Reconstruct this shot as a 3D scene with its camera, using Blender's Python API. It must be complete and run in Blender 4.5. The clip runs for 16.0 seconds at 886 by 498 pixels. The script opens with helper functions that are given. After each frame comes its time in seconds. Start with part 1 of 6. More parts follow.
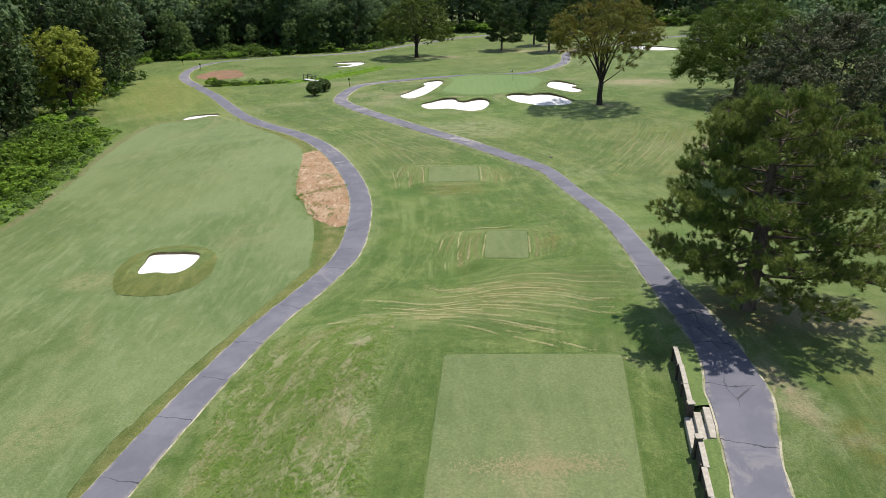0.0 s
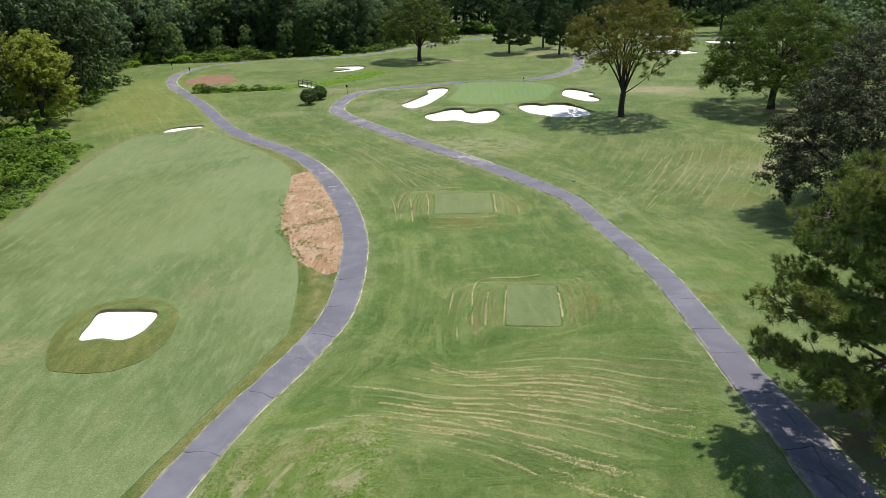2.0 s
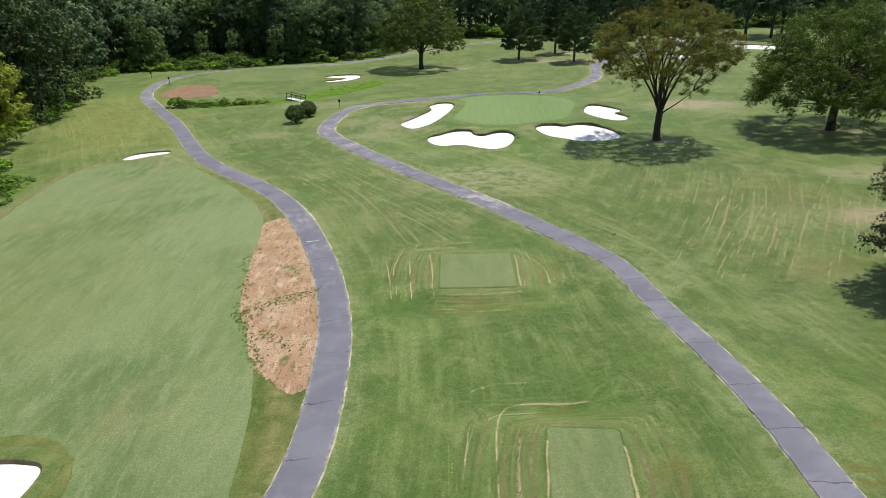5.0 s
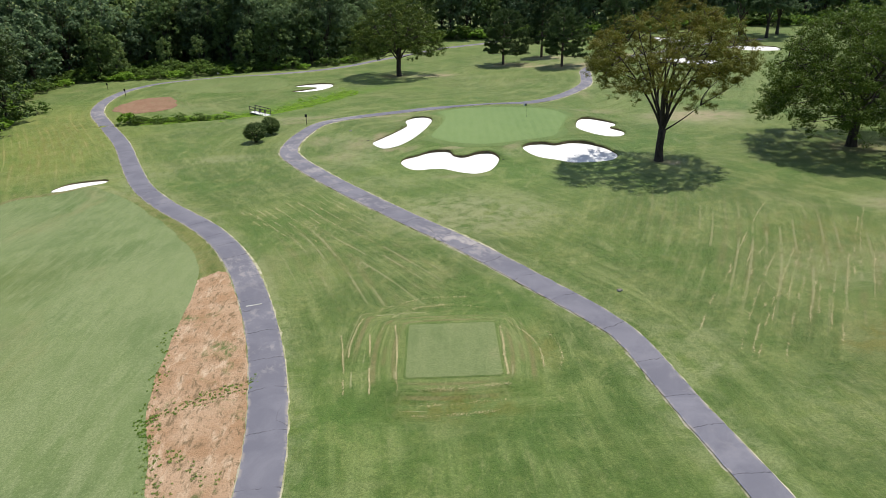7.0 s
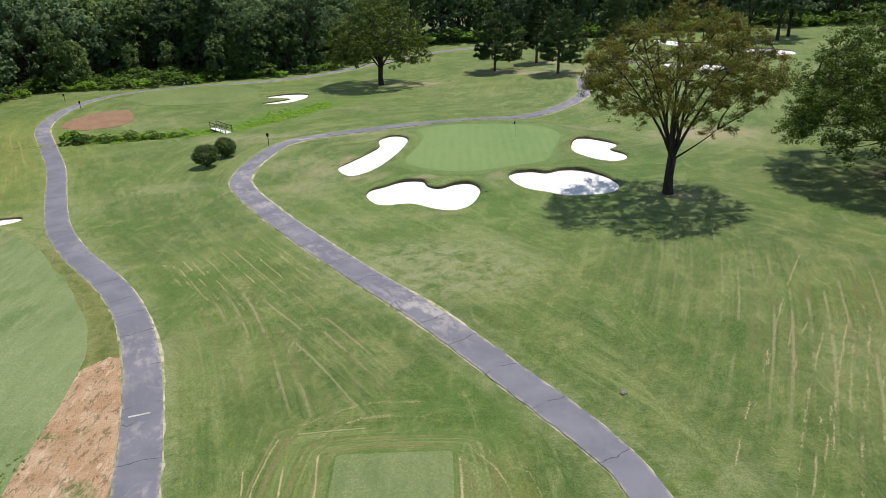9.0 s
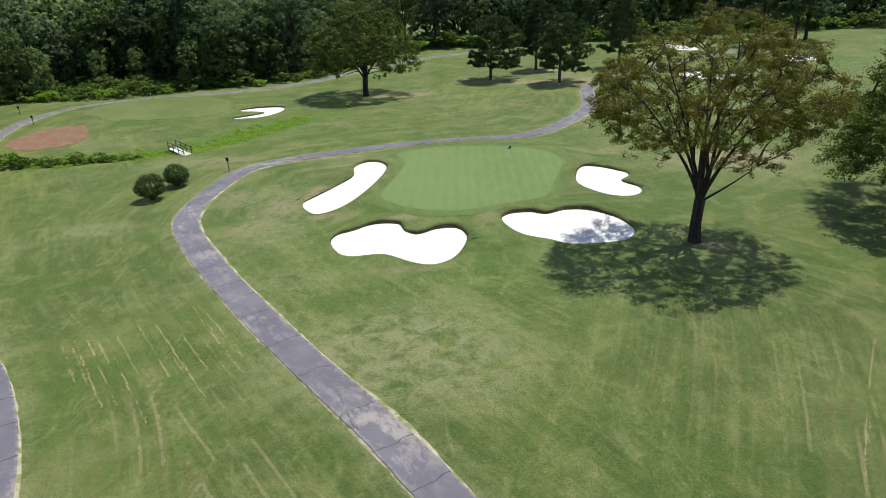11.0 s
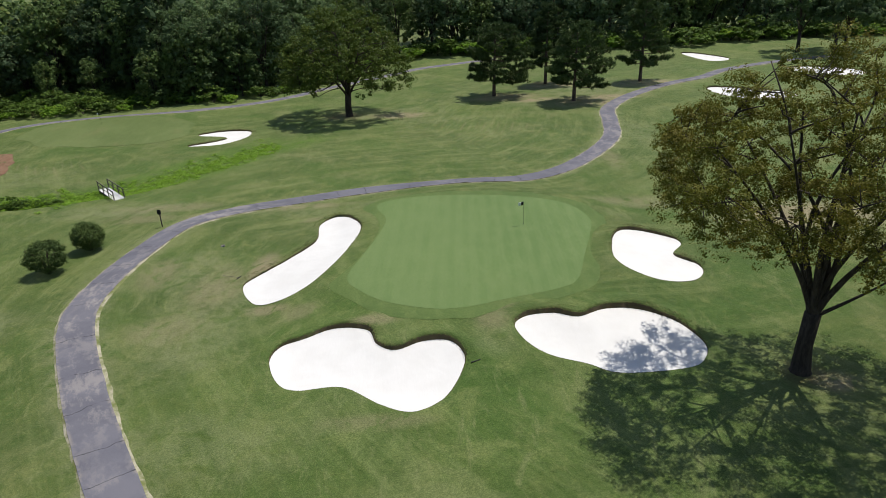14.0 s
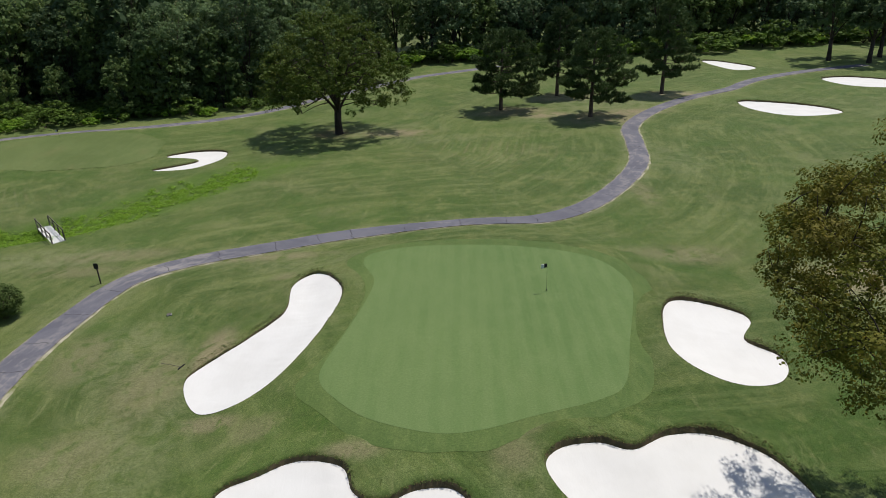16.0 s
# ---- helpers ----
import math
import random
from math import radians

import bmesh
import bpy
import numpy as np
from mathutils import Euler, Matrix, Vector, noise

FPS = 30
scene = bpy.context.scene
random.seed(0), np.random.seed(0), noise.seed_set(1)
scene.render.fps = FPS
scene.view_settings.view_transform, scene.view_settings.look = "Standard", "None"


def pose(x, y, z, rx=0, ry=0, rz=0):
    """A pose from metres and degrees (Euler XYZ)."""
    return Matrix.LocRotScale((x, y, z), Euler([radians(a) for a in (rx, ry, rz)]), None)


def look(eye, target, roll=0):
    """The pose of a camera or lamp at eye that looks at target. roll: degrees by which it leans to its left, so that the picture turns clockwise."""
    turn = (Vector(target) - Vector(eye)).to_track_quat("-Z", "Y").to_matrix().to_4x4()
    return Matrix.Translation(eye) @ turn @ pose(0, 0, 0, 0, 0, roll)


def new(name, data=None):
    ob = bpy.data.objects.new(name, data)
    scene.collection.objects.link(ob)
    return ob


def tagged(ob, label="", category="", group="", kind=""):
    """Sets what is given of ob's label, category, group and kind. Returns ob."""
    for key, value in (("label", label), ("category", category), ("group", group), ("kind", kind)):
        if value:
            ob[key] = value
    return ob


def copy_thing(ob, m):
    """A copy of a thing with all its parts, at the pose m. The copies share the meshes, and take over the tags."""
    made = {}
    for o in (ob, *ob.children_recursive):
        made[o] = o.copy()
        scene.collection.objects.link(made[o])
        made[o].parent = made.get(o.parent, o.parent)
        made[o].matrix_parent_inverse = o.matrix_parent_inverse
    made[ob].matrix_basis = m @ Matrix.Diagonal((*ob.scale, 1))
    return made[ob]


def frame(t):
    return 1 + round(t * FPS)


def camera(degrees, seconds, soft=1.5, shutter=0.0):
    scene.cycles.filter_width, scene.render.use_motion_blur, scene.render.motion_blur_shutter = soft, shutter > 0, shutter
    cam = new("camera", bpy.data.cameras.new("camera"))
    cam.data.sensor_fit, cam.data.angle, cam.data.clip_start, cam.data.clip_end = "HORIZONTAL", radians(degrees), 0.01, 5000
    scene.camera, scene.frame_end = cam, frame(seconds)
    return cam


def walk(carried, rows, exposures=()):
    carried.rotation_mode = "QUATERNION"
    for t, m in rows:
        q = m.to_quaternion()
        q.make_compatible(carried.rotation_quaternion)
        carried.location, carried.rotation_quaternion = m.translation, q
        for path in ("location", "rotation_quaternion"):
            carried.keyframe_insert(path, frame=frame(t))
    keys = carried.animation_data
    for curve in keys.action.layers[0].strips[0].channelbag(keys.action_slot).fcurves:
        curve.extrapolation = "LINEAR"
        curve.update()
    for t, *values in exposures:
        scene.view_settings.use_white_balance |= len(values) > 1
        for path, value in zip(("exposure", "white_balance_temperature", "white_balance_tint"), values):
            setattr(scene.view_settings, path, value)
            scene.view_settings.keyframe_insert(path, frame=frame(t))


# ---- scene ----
cam = camera(67.5, 16.0, soft=0.72)
METRES, EYE, TILT, LEAN, TURN = 97.35, 22.0, 0.0, 0.0, 0.0
ROWS = [
    (0.0, 0.0, 0.0, 0.0, -0.73, -22.71, 1.74),
    (0.5, -0.0008, 0.0288, -0.0002, -0.7, -22.73, 1.73),
    (1.0, -0.002, 0.0579, -0.0004, -0.66, -22.74, 1.69),
    (1.5, -0.0037, 0.0866, -0.001, -0.62, -22.76, 1.65),
    (2.0, -0.0053, 0.1146, -0.0009, -0.56, -22.78, 1.68),
    (2.5, -0.0068, 0.1421, -0.001, -0.51, -22.78, 1.7),
    (3.0, -0.0076, 0.1693, -0.0009, -0.45, -22.78, 1.74),
    (3.5, -0.0083, 0.1965, -0.0005, -0.4, -22.79, 1.77),
    (4.0, -0.0087, 0.2244, -0.0006, -0.35, -22.79, 1.8),
    (6.5, 0.0009, 0.3674, 0.0017, -0.97, -22.97, 2.22),
    (7.0, 0.0073, 0.3982, 0.002, -1.68, -23.0, 2.29),
    (7.5, 0.0153, 0.4303, 0.002, -1.73, -23.01, 2.37),
    (8.0, 0.0244, 0.4635, 0.0016, -1.7, -23.02, 2.44),
    (8.5, 0.0337, 0.4965, 0.0009, -1.69, -23.03, 2.5),
    (9.0, 0.0425, 0.5298, 0.0007, -1.68, -23.06, 2.55),
    (11.5, 0.0686, 0.6944, 0.0002, -1.68, -23.11, 2.66),
    (12.0, 0.0713, 0.7275, -0.0006, -1.68, -23.09, 2.64),
    (12.5, 0.0735, 0.7604, -0.0007, -1.66, -23.09, 2.66),
    (13.0, 0.0755, 0.7936, -0.001, -1.65, -23.09, 2.63),
    (13.5, 0.0775, 0.8268, -0.0007, -1.62, -23.13, 2.59),
    (14.0, 0.0789, 0.8597, -0.0007, -1.62, -23.11, 2.55),
    (14.5, 0.0802, 0.8928, -0.0004, -1.61, -23.1, 2.5),
    (15.0, 0.0807, 0.9258, -0.0011, -1.61, -23.1, 2.47),
    (15.5, 0.0808, 0.9585, -0.0013, -1.59, -23.08, 2.4),
    (16.0, 0.0808, 0.9915, -0.0017, -1.57, -23.08, 2.38),
]
walk(cam, [(t, pose(0, 0, EYE, TILT, LEAN, TURN) @ pose(METRES * x, METRES * y, METRES * z, 90 + pitch, roll, yaw)) for t, x, y, z, yaw, pitch, roll in ROWS],
     exposures=[(0.0, 0.56), (7.0, 0.54), (9.0, 0.54), (11.5, 0.38), (12.5, 0.32), (14.5, 0.03), (16.0, -0.06)])

# ---- world, sun, exposure ----
SUN_EL, SUN_AZ = 68.0, 50.0   # elevation; bearing from +y towards +x
world = bpy.data.worlds.new("sky")
world.use_nodes = True
scene.world = world
wn = world.node_tree
sky = wn.nodes.new("ShaderNodeTexSky")
sky.sky_type, sky.sun_disc = "NISHITA", False
sky.sun_elevation, sky.sun_rotation = radians(SUN_EL), radians(SUN_AZ)
wn.links.new(sky.outputs[0], wn.nodes["Background"].inputs[0])
wn.nodes["Background"].inputs[1].default_value = 0.10
sun = new("sun", bpy.data.lights.new("sun", "SUN"))
sun.data.energy, sun.data.angle, sun.data.color = 4.2, radians(0.53), (1.0, 0.95, 0.87)
SUN_DIR = Vector((math.sin(radians(SUN_AZ)) * math.cos(radians(SUN_EL)), math.cos(radians(SUN_AZ)) * math.cos(radians(SUN_EL)), math.sin(radians(SUN_EL))))
sun.matrix_world = look(SUN_DIR * 300, (0, 0, 0))


# ---- materials ----
class Graph:
    """A node material with short ways to add nodes."""

    def __init__(self, name):
        self.mat = bpy.data.materials.new(name)
        self.mat.use_nodes = True
        self.tree = self.mat.node_tree
        self.bsdf = self.tree.nodes["Principled BSDF"]
        self.out = self.tree.nodes["Material Output"]
        self.bsdf.inputs["Specular IOR Level"].default_value = 0.2

    def put(self, value, socket):
        if hasattr(value, "is_output"):
            self.tree.links.new(value, socket)
        elif isinstance(value, tuple) and len(value) == 3 and socket.type == "RGBA":
            socket.default_value = (*value, 1)
        else:
            socket.default_value = value

    def node(self, kind, **ins):
        n = self.tree.nodes.new(kind)
        for k, v in ins.items():
            self.put(v, n.inputs[k.replace("_", " ")])
        return n

    def pos(self):
        return self.tree.nodes.new("ShaderNodeNewGeometry").outputs["Position"]

    def island(self):
        return self.tree.nodes.new("ShaderNodeNewGeometry").outputs["Random Per Island"]

    def rand(self):
        return self.tree.nodes.new("ShaderNodeObjectInfo").outputs["Random"]

    def attr(self, name):
        n = self.tree.nodes.new("ShaderNodeAttribute")
        n.attribute_name = name
        s = self.tree.nodes.new("ShaderNodeSeparateXYZ")
        self.tree.links.new(n.outputs["Vector"], s.inputs[0])
        return s.outputs[0], s.outputs[1], s.outputs[2]

    def vec(self, x, y, z=0.0):
        n = self.tree.nodes.new("ShaderNodeCombineXYZ")
        for k, v in enumerate((x, y, z)):
            self.put(v, n.inputs[k])
        return n.outputs[0]

    def stretch(self, v, sx, sy, sz=1.0, turn=0.0):
        n = self.tree.nodes.new("ShaderNodeMapping")
        self.tree.links.new(v, n.inputs[0])
        n.inputs["Rotation"].default_value = (0, 0, radians(turn))
        n.inputs["Scale"].default_value = (sx, sy, sz)
        return n.outputs[0]

    def noise(self, v, scale, detail=3.0, rough=0.55, warp=0.0):
        return self.node("ShaderNodeTexNoise", Vector=v, Scale=scale, Detail=detail, Roughness=rough, Distortion=warp).outputs["Fac"]

    def maths(self, op, a, b=0.0, c=0.0):
        n = self.tree.nodes.new("ShaderNodeMath")
        n.operation = op
        for k, v in enumerate((a, b, c)):
            self.put(v, n.inputs[k])
        return n.outputs[0]

    def span(self, v, a, b, lo=0.0, hi=1.0):
        n = self.node("ShaderNodeMapRange", Value=v)
        n.interpolation_type = "SMOOTHSTEP"
        for k, q in zip(("From Min", "From Max", "To Min", "To Max"), (a, b, lo, hi)):
            n.inputs[k].default_value = q
        return n.outputs[0]

    def mix(self, f, a, b, mode="MIX"):
        n = self.tree.nodes.new("ShaderNodeMix")
        n.data_type, n.blend_type = "RGBA", mode
        for k, v in (("Factor", f), ("A", a), ("B", b)):
            s = next(q for q in n.inputs if q.name == k and q.type == ("VALUE" if k == "Factor" else "RGBA") and q.enabled)
            self.put(v, s)
        return next(q for q in n.outputs if q.type == "RGBA")

    def sheen(self, weight):
        """Grass blades seen edge-on catch the light."""
        self.bsdf.inputs["Sheen Weight"].default_value = weight
        self.bsdf.inputs["Sheen Roughness"].default_value = 0.45
        self.bsdf.inputs["Sheen Tint"].default_value = (0.90, 1.00, 0.30, 1)

    def finish(self, colour, rough=0.8, height=None, bump=0.3, dist=0.05, through_light=0.0):
        self.put(colour, self.bsdf.inputs["Base Color"])
        self.put(rough, self.bsdf.inputs["Roughness"])
        if height is not None:
            b = self.node("ShaderNodeBump", Strength=bump, Distance=dist, Height=height)
            self.tree.links.new(b.outputs[0], self.bsdf.inputs["Normal"])
        if through_light:
            t = self.node("ShaderNodeBsdfTranslucent", Color=colour)
            m = self.node("ShaderNodeMixShader")
            m.inputs[0].default_value = through_light
            self.tree.links.new(self.bsdf.outputs[0], m.inputs[1])
            self.tree.links.new(t.outputs[0], m.inputs[2])
            self.tree.links.new(m.outputs[0], self.out.inputs[0])
        return self.mat


def tone(c):
    """Summer-dry grass is a little warmer than fresh grass."""
    return (c[0] * 1.10, c[1] * 0.99, c[2] * 0.98)


def turf(name, deep, mid, pale, dry, dry_amount=0.5, stripe=0.0, stripe_width=2.4, stripe_turn=0.0, fine=1.0, zoned=False):
    """Short mown grass: blotches, clipping streaks and a fine grain."""
    g = Graph(name)
    deep, mid, pale, dry = tone(deep), tone(mid), tone(pale), tone(dry)
    p = g.pos()
    big = g.noise(p, 0.09, 4.0, 0.55, 0.6)
    small = g.noise(g.stretch(p, 1.0, 0.45, 1.0, stripe_turn), 0.9, 4.0, 0.6)
    grain = g.noise(p, 9.0, 4.0, 0.75)
    col = g.mix(g.span(big, 0.40, 0.60), deep, mid)
    zone = g.noise(p, 0.035, 3.0, 0.5, 0.5)
    col = g.mix(g.span(zone, 0.46, 0.62, 0.0, 0.55), col, pale)
    col = g.mix(g.span(zone, 0.36, 0.48, 0.75, 0.0), col, deep)
    sweep = g.noise(g.stretch(p, 1.0, 0.13, 1.0, stripe_turn - 12), 1.1, 5.0, 0.7, 0.5)
    col = g.mix(g.span(sweep, 0.50, 0.68, 0.0, 0.45), col, pale)
    col = g.mix(g.span(sweep, 0.34, 0.47, 0.45, 0.0), col, deep)
    col = g.mix(g.span(small, 0.42, 0.72, 0.0, 0.55), col, pale)
    tussock = g.noise(p, 2.3, 5.0, 0.75, 0.3)
    col = g.mix(g.span(tussock, 0.50, 0.72, 0.0, 0.4 * fine), col, pale)
    col = g.mix(g.span(tussock, 0.30, 0.47, 0.4 * fine, 0.0), col, deep)
    if zoned:
        shade, worn, _ = g.attr("zone")
        col = g.mix(g.maths("MULTIPLY", shade, g.span(small, 0.3, 0.6, 1.0, 0.7)), col, (0.80, 0.80, 0.66), "MULTIPLY")
        col = g.mix(g.maths("MULTIPLY", worn, g.span(tussock, 0.36, 0.56)), col, dry)
    patch = g.span(g.noise(g.stretch(p, 1.0, 0.5, 1.0, 20.0), 0.16, 5.0, 0.62, 0.4), 0.55, 0.75, 0.0, dry_amount)
    col = g.mix(patch, col, dry)
    if stripe:
        s = g.tree.nodes.new("ShaderNodeSeparateXYZ")
        g.tree.links.new(g.stretch(p, 1, 1, 1, stripe_turn), s.inputs[0])
        w = g.maths("SINE", g.maths("MULTIPLY", s.outputs[0], math.pi / stripe_width * 1.0))
        col = g.mix(g.span(w, -0.5, 0.5, 0.0, stripe), col, pale)
    flick = g.noise(g.stretch(p, 1.0, 0.18, 1.0, stripe_turn - 25), 1.7, 4.0, 0.7)
    col = g.mix(g.span(flick, 0.50, 0.70, 0.0, 0.6 * fine), col, pale)
    col = g.mix(g.span(grain, 0.34, 0.68, 0.0, 0.55 * fine), col, tuple(v * 0.6 for v in deep))
    col = g.mix(g.span(grain, 0.30, 0.45, 0.3 * fine, 0.0), col, tuple(v * 1.25 for v in pale))
    g.sheen(0.20)
    return g.finish(g.mix(1.0, col, (0.885, 0.91, 0.92), "MULTIPLY"), 0.75, grain, 0.6 * fine, 0.05)


def rough_ground():
    """The mown rough: blotchy, with dry streaks that follow the mower, dry rims, weeds and bare soil."""
    g = Graph("rough_grass")
    p = g.pos()
    dry, weed, soil = g.attr("cover")
    su, sv, mask = g.attr("mower")
    big = g.noise(p, 0.06, 4.0, 0.55, 0.8)
    mid = g.noise(p, 0.5, 4.0, 0.65)
    grain = g.noise(p, 8.0, 6.0, 0.85)
    clip = g.noise(g.vec(g.maths("MULTIPLY", su, 1.5), g.maths("MULTIPLY", sv, 0.10)), 1.0, 5.0, 0.65)
    clip2 = g.noise(g.vec(g.maths("MULTIPLY", su, 4.5), g.maths("MULTIPLY", sv, 0.35), 3.0), 1.0, 4.0, 0.7)
    col = g.mix(g.span(big, 0.36, 0.64), tone((0.052, 0.100, 0.020)), tone((0.098, 0.155, 0.034)))
    col = g.mix(g.span(mid, 0.45, 0.75, 0.0, 0.55), col, tone((0.15, 0.175, 0.05)))
    col = g.mix(g.span(clip, 0.46, 0.70, 0.0, 0.65), col, tone((0.195, 0.250, 0.092)))
    col = g.mix(g.span(clip2, 0.50, 0.72, 0.0, 0.45), col, tone((0.20, 0.225, 0.09)))
    swath = g.noise(g.vec(g.maths("MULTIPLY", su, 0.55), g.maths("MULTIPLY", sv, 0.045), 21.0), 1.0, 4.0, 0.6)
    col = g.mix(g.span(swath, 0.50, 0.66, 0.0, 0.5), col, tone((0.225, 0.270, 0.105)))
    col = g.mix(g.span(swath, 0.34, 0.47, 0.45, 0.0), col, tone((0.050, 0.100, 0.018)))
    lush = g.span(g.noise(p, 0.10, 4.0, 0.55, 0.5), 0.48, 0.66, 0.0, 0.75)
    col = g.mix(lush, col, tone((0.055, 0.125, 0.018)))
    patchy = g.noise(p, 0.28, 6.0, 0.72, 0.4)
    col = g.mix(g.span(patchy, 0.50, 0.66, 0.0, 0.65), col, tone((0.215, 0.250, 0.09)))
    col = g.mix(g.span(patchy, 0.36, 0.47, 0.55, 0.0), col, tone((0.048, 0.095, 0.016)))
    tussock = g.noise(p, 2.1, 5.0, 0.75, 0.3)
    col = g.mix(g.span(tussock, 0.52, 0.70, 0.0, 0.55), col, tone((0.20, 0.235, 0.075)))
    col = g.mix(g.span(tussock, 0.30, 0.47, 0.6, 0.0), col, tone((0.045, 0.085, 0.014)))
    blot = g.noise(p, 0.7, 5.0, 0.7, 0.5)
    dryness = g.maths("MULTIPLY", dry, g.span(blot, 0.36, 0.60))
    faint = g.span(g.noise(p, 0.11, 5.0, 0.65, 0.7), 0.53, 0.68, 0.0, 0.5)
    col = g.mix(faint, col, (0.240, 0.238, 0.105))
    col = g.mix(dryness, col, (0.315, 0.300, 0.165))
    q = g.maths("ADD", g.maths("MULTIPLY", su, 0.95), g.maths("MULTIPLY", g.noise(p, 0.08, 1.0), 0.4))
    row = g.maths("FLOOR", q)
    off = g.maths("ABSOLUTE", g.maths("SUBTRACT", g.maths("FRACT", q), 0.5))
    rowkey = g.maths("MULTIPLY", row, 5.17)
    band = g.noise(g.vec(rowkey, g.maths("MULTIPLY", sv, 0.10), 5.0), 1.0, 3.0, 0.6)
    broad = g.maths("MULTIPLY", g.span(off, 0.10, 0.42, 1.0, 0.0), g.span(band, 0.44, 0.58, 0.0, 0.8))
    col = g.mix(g.maths("MULTIPLY", mask, broad), col, (0.205, 0.165, 0.075))
    pale = g.maths("MULTIPLY", g.span(off, 0.15, 0.35, 0.0, 1.0), g.span(g.noise(g.vec(rowkey, g.maths("MULTIPLY", sv, 0.06), 15.0), 1.0, 3.0), 0.42, 0.6, 0.0, 0.5))
    col = g.mix(g.maths("MULTIPLY", mask, pale), col, tone((0.21, 0.245, 0.095)))
    where = g.noise(g.vec(rowkey, g.maths("MULTIPLY", sv, 0.12), 9.0), 1.0, 4.0, 0.65)
    thin = g.maths("ADD", g.maths("MULTIPLY", g.noise(p, 2.5, 3.0), 0.16), -0.02)
    streak = g.maths("MULTIPLY", g.span(g.maths("SUBTRACT", off, thin), 0.0, 0.05, 1.0, 0.0), g.maths("MULTIPLY", mask, g.span(where, 0.475, 0.55)))
    streak = g.maths("MULTIPLY", streak, g.span(grain, 0.30, 0.50, 0.3, 1.0))
    col = g.mix(g.maths("MULTIPLY", streak, 0.85), col, (0.40, 0.345, 0.20))
    col = g.mix(g.maths("MULTIPLY", weed, g.span(mid, 0.25, 0.6)), col, (0.094, 0.172, 0.018))
    straw = g.maths("MULTIPLY", g.maths("MULTIPLY", weed, dry), g.span(g.noise(g.stretch(p, 1.0, 0.6, 1.0, -20), 0.8, 6.0, 0.78, 0.9), 0.50, 0.60))
    col = g.mix(straw, col, (0.40, 0.33, 0.225))
    col = g.mix(g.maths("MULTIPLY", soil, g.span(blot, 0.3, 0.55)), col, (0.150, 0.085, 0.058))
    lush, lime, tan = g.attr("tint")
    col = g.mix(g.maths("MULTIPLY", g.maths("MAXIMUM", lush, 0.0), 0.8), col, (0.92, 1.08, 0.92), "MULTIPLY")
    longer = g.maths("MAXIMUM", g.maths("MULTIPLY", lush, -1.0), 0.0)
    col = g.mix(longer, col, (0.92, 0.80, 0.62), "MULTIPLY")
    col = g.mix(lime, col, (1.13, 1.07, 0.74), "MULTIPLY")
    col = g.mix(g.maths("MULTIPLY", tan, g.span(g.noise(p, 0.55, 5.0, 0.7, 0.6), 0.36, 0.50)), col, (0.36, 0.28, 0.18))
    rust = g.attr("rust")[0]
    col = g.mix(g.maths("MULTIPLY", rust, g.span(g.noise(p, 0.9, 5.0, 0.75, 0.8), 0.40, 0.58)), col, (0.165, 0.125, 0.018))
    wisp = g.noise(g.stretch(p, 1.0, 0.30, 1.0, 24), 0.85, 6.0, 0.75, 0.9)
    col = g.mix(g.span(wisp, 0.53, 0.68, 0.0, 0.55), col, tone((0.235, 0.275, 0.115)))
    col = g.mix(g.span(wisp, 0.30, 0.44, 0.45, 0.0), col, tone((0.050, 0.105, 0.014)))
    col = g.mix(g.span(grain, 0.36, 0.66, 0.0, 0.62), col, (0.034, 0.060, 0.013))
    col = g.mix(g.span(grain, 0.30, 0.44, 0.35, 0.0), col, tone((0.24, 0.27, 0.10)))
    g.sheen(0.20)
    return g.finish(g.mix(1.0, col, (0.865, 0.90, 0.88), "MULTIPLY"), 0.8, g.maths("ADD", grain, g.maths("MULTIPLY", mid, 0.6)), 0.8, 0.12)


def sand_mat():
    g = Graph("white_sand")
    p = g.pos()
    n, r = g.noise(p, 0.6, 4.0), g.noise(g.stretch(p, 1, 0.3), 5.0, 3.0)
    col = g.mix(g.span(n, 0.35, 0.7), (0.66, 0.65, 0.632), (0.625, 0.614, 0.594))
    col = g.mix(g.span(g.noise(p, 40.0, 2.0), 0.55, 0.8, 0.0, 0.3), col, (0.5, 0.485, 0.445))
    return g.finish(col, 0.9, r, 0.18, 0.04)


def soil_mat(name, a, b, c):
    g = Graph(name)
    p = g.pos()
    n, f, m = g.noise(p, 0.35, 5.0, 0.65), g.noise(p, 7.0, 4.0, 0.7), g.noise(g.stretch(p, 1.0, 0.35, 1.0, 14), 1.3, 6.0, 0.75)
    col = g.mix(g.span(n, 0.35, 0.65), a, b)
    col = g.mix(g.span(m, 0.5, 0.68, 0.0, 0.8), col, c)
    clod = g.noise(g.stretch(p, 1.7, 0.75, 1.0, 14), 1.5, 6.0, 0.80, 0.6)
    col = g.mix(g.span(clod, 0.52, 0.60, 0.0, 0.75), col, (0.105, 0.078, 0.04))
    col = g.mix(g.span(f, 0.56, 0.72, 0.0, 0.6), col, (0.09, 0.065, 0.035))
    tuft = g.maths("MULTIPLY", g.span(g.noise(p, 0.22, 5.0, 0.7, 1.0), 0.55, 0.66), g.span(clod, 0.40, 0.58))
    col = g.mix(tuft, col, (0.085, 0.115, 0.035))
    return g.finish(col, 0.95, f, 0.9, 0.12)


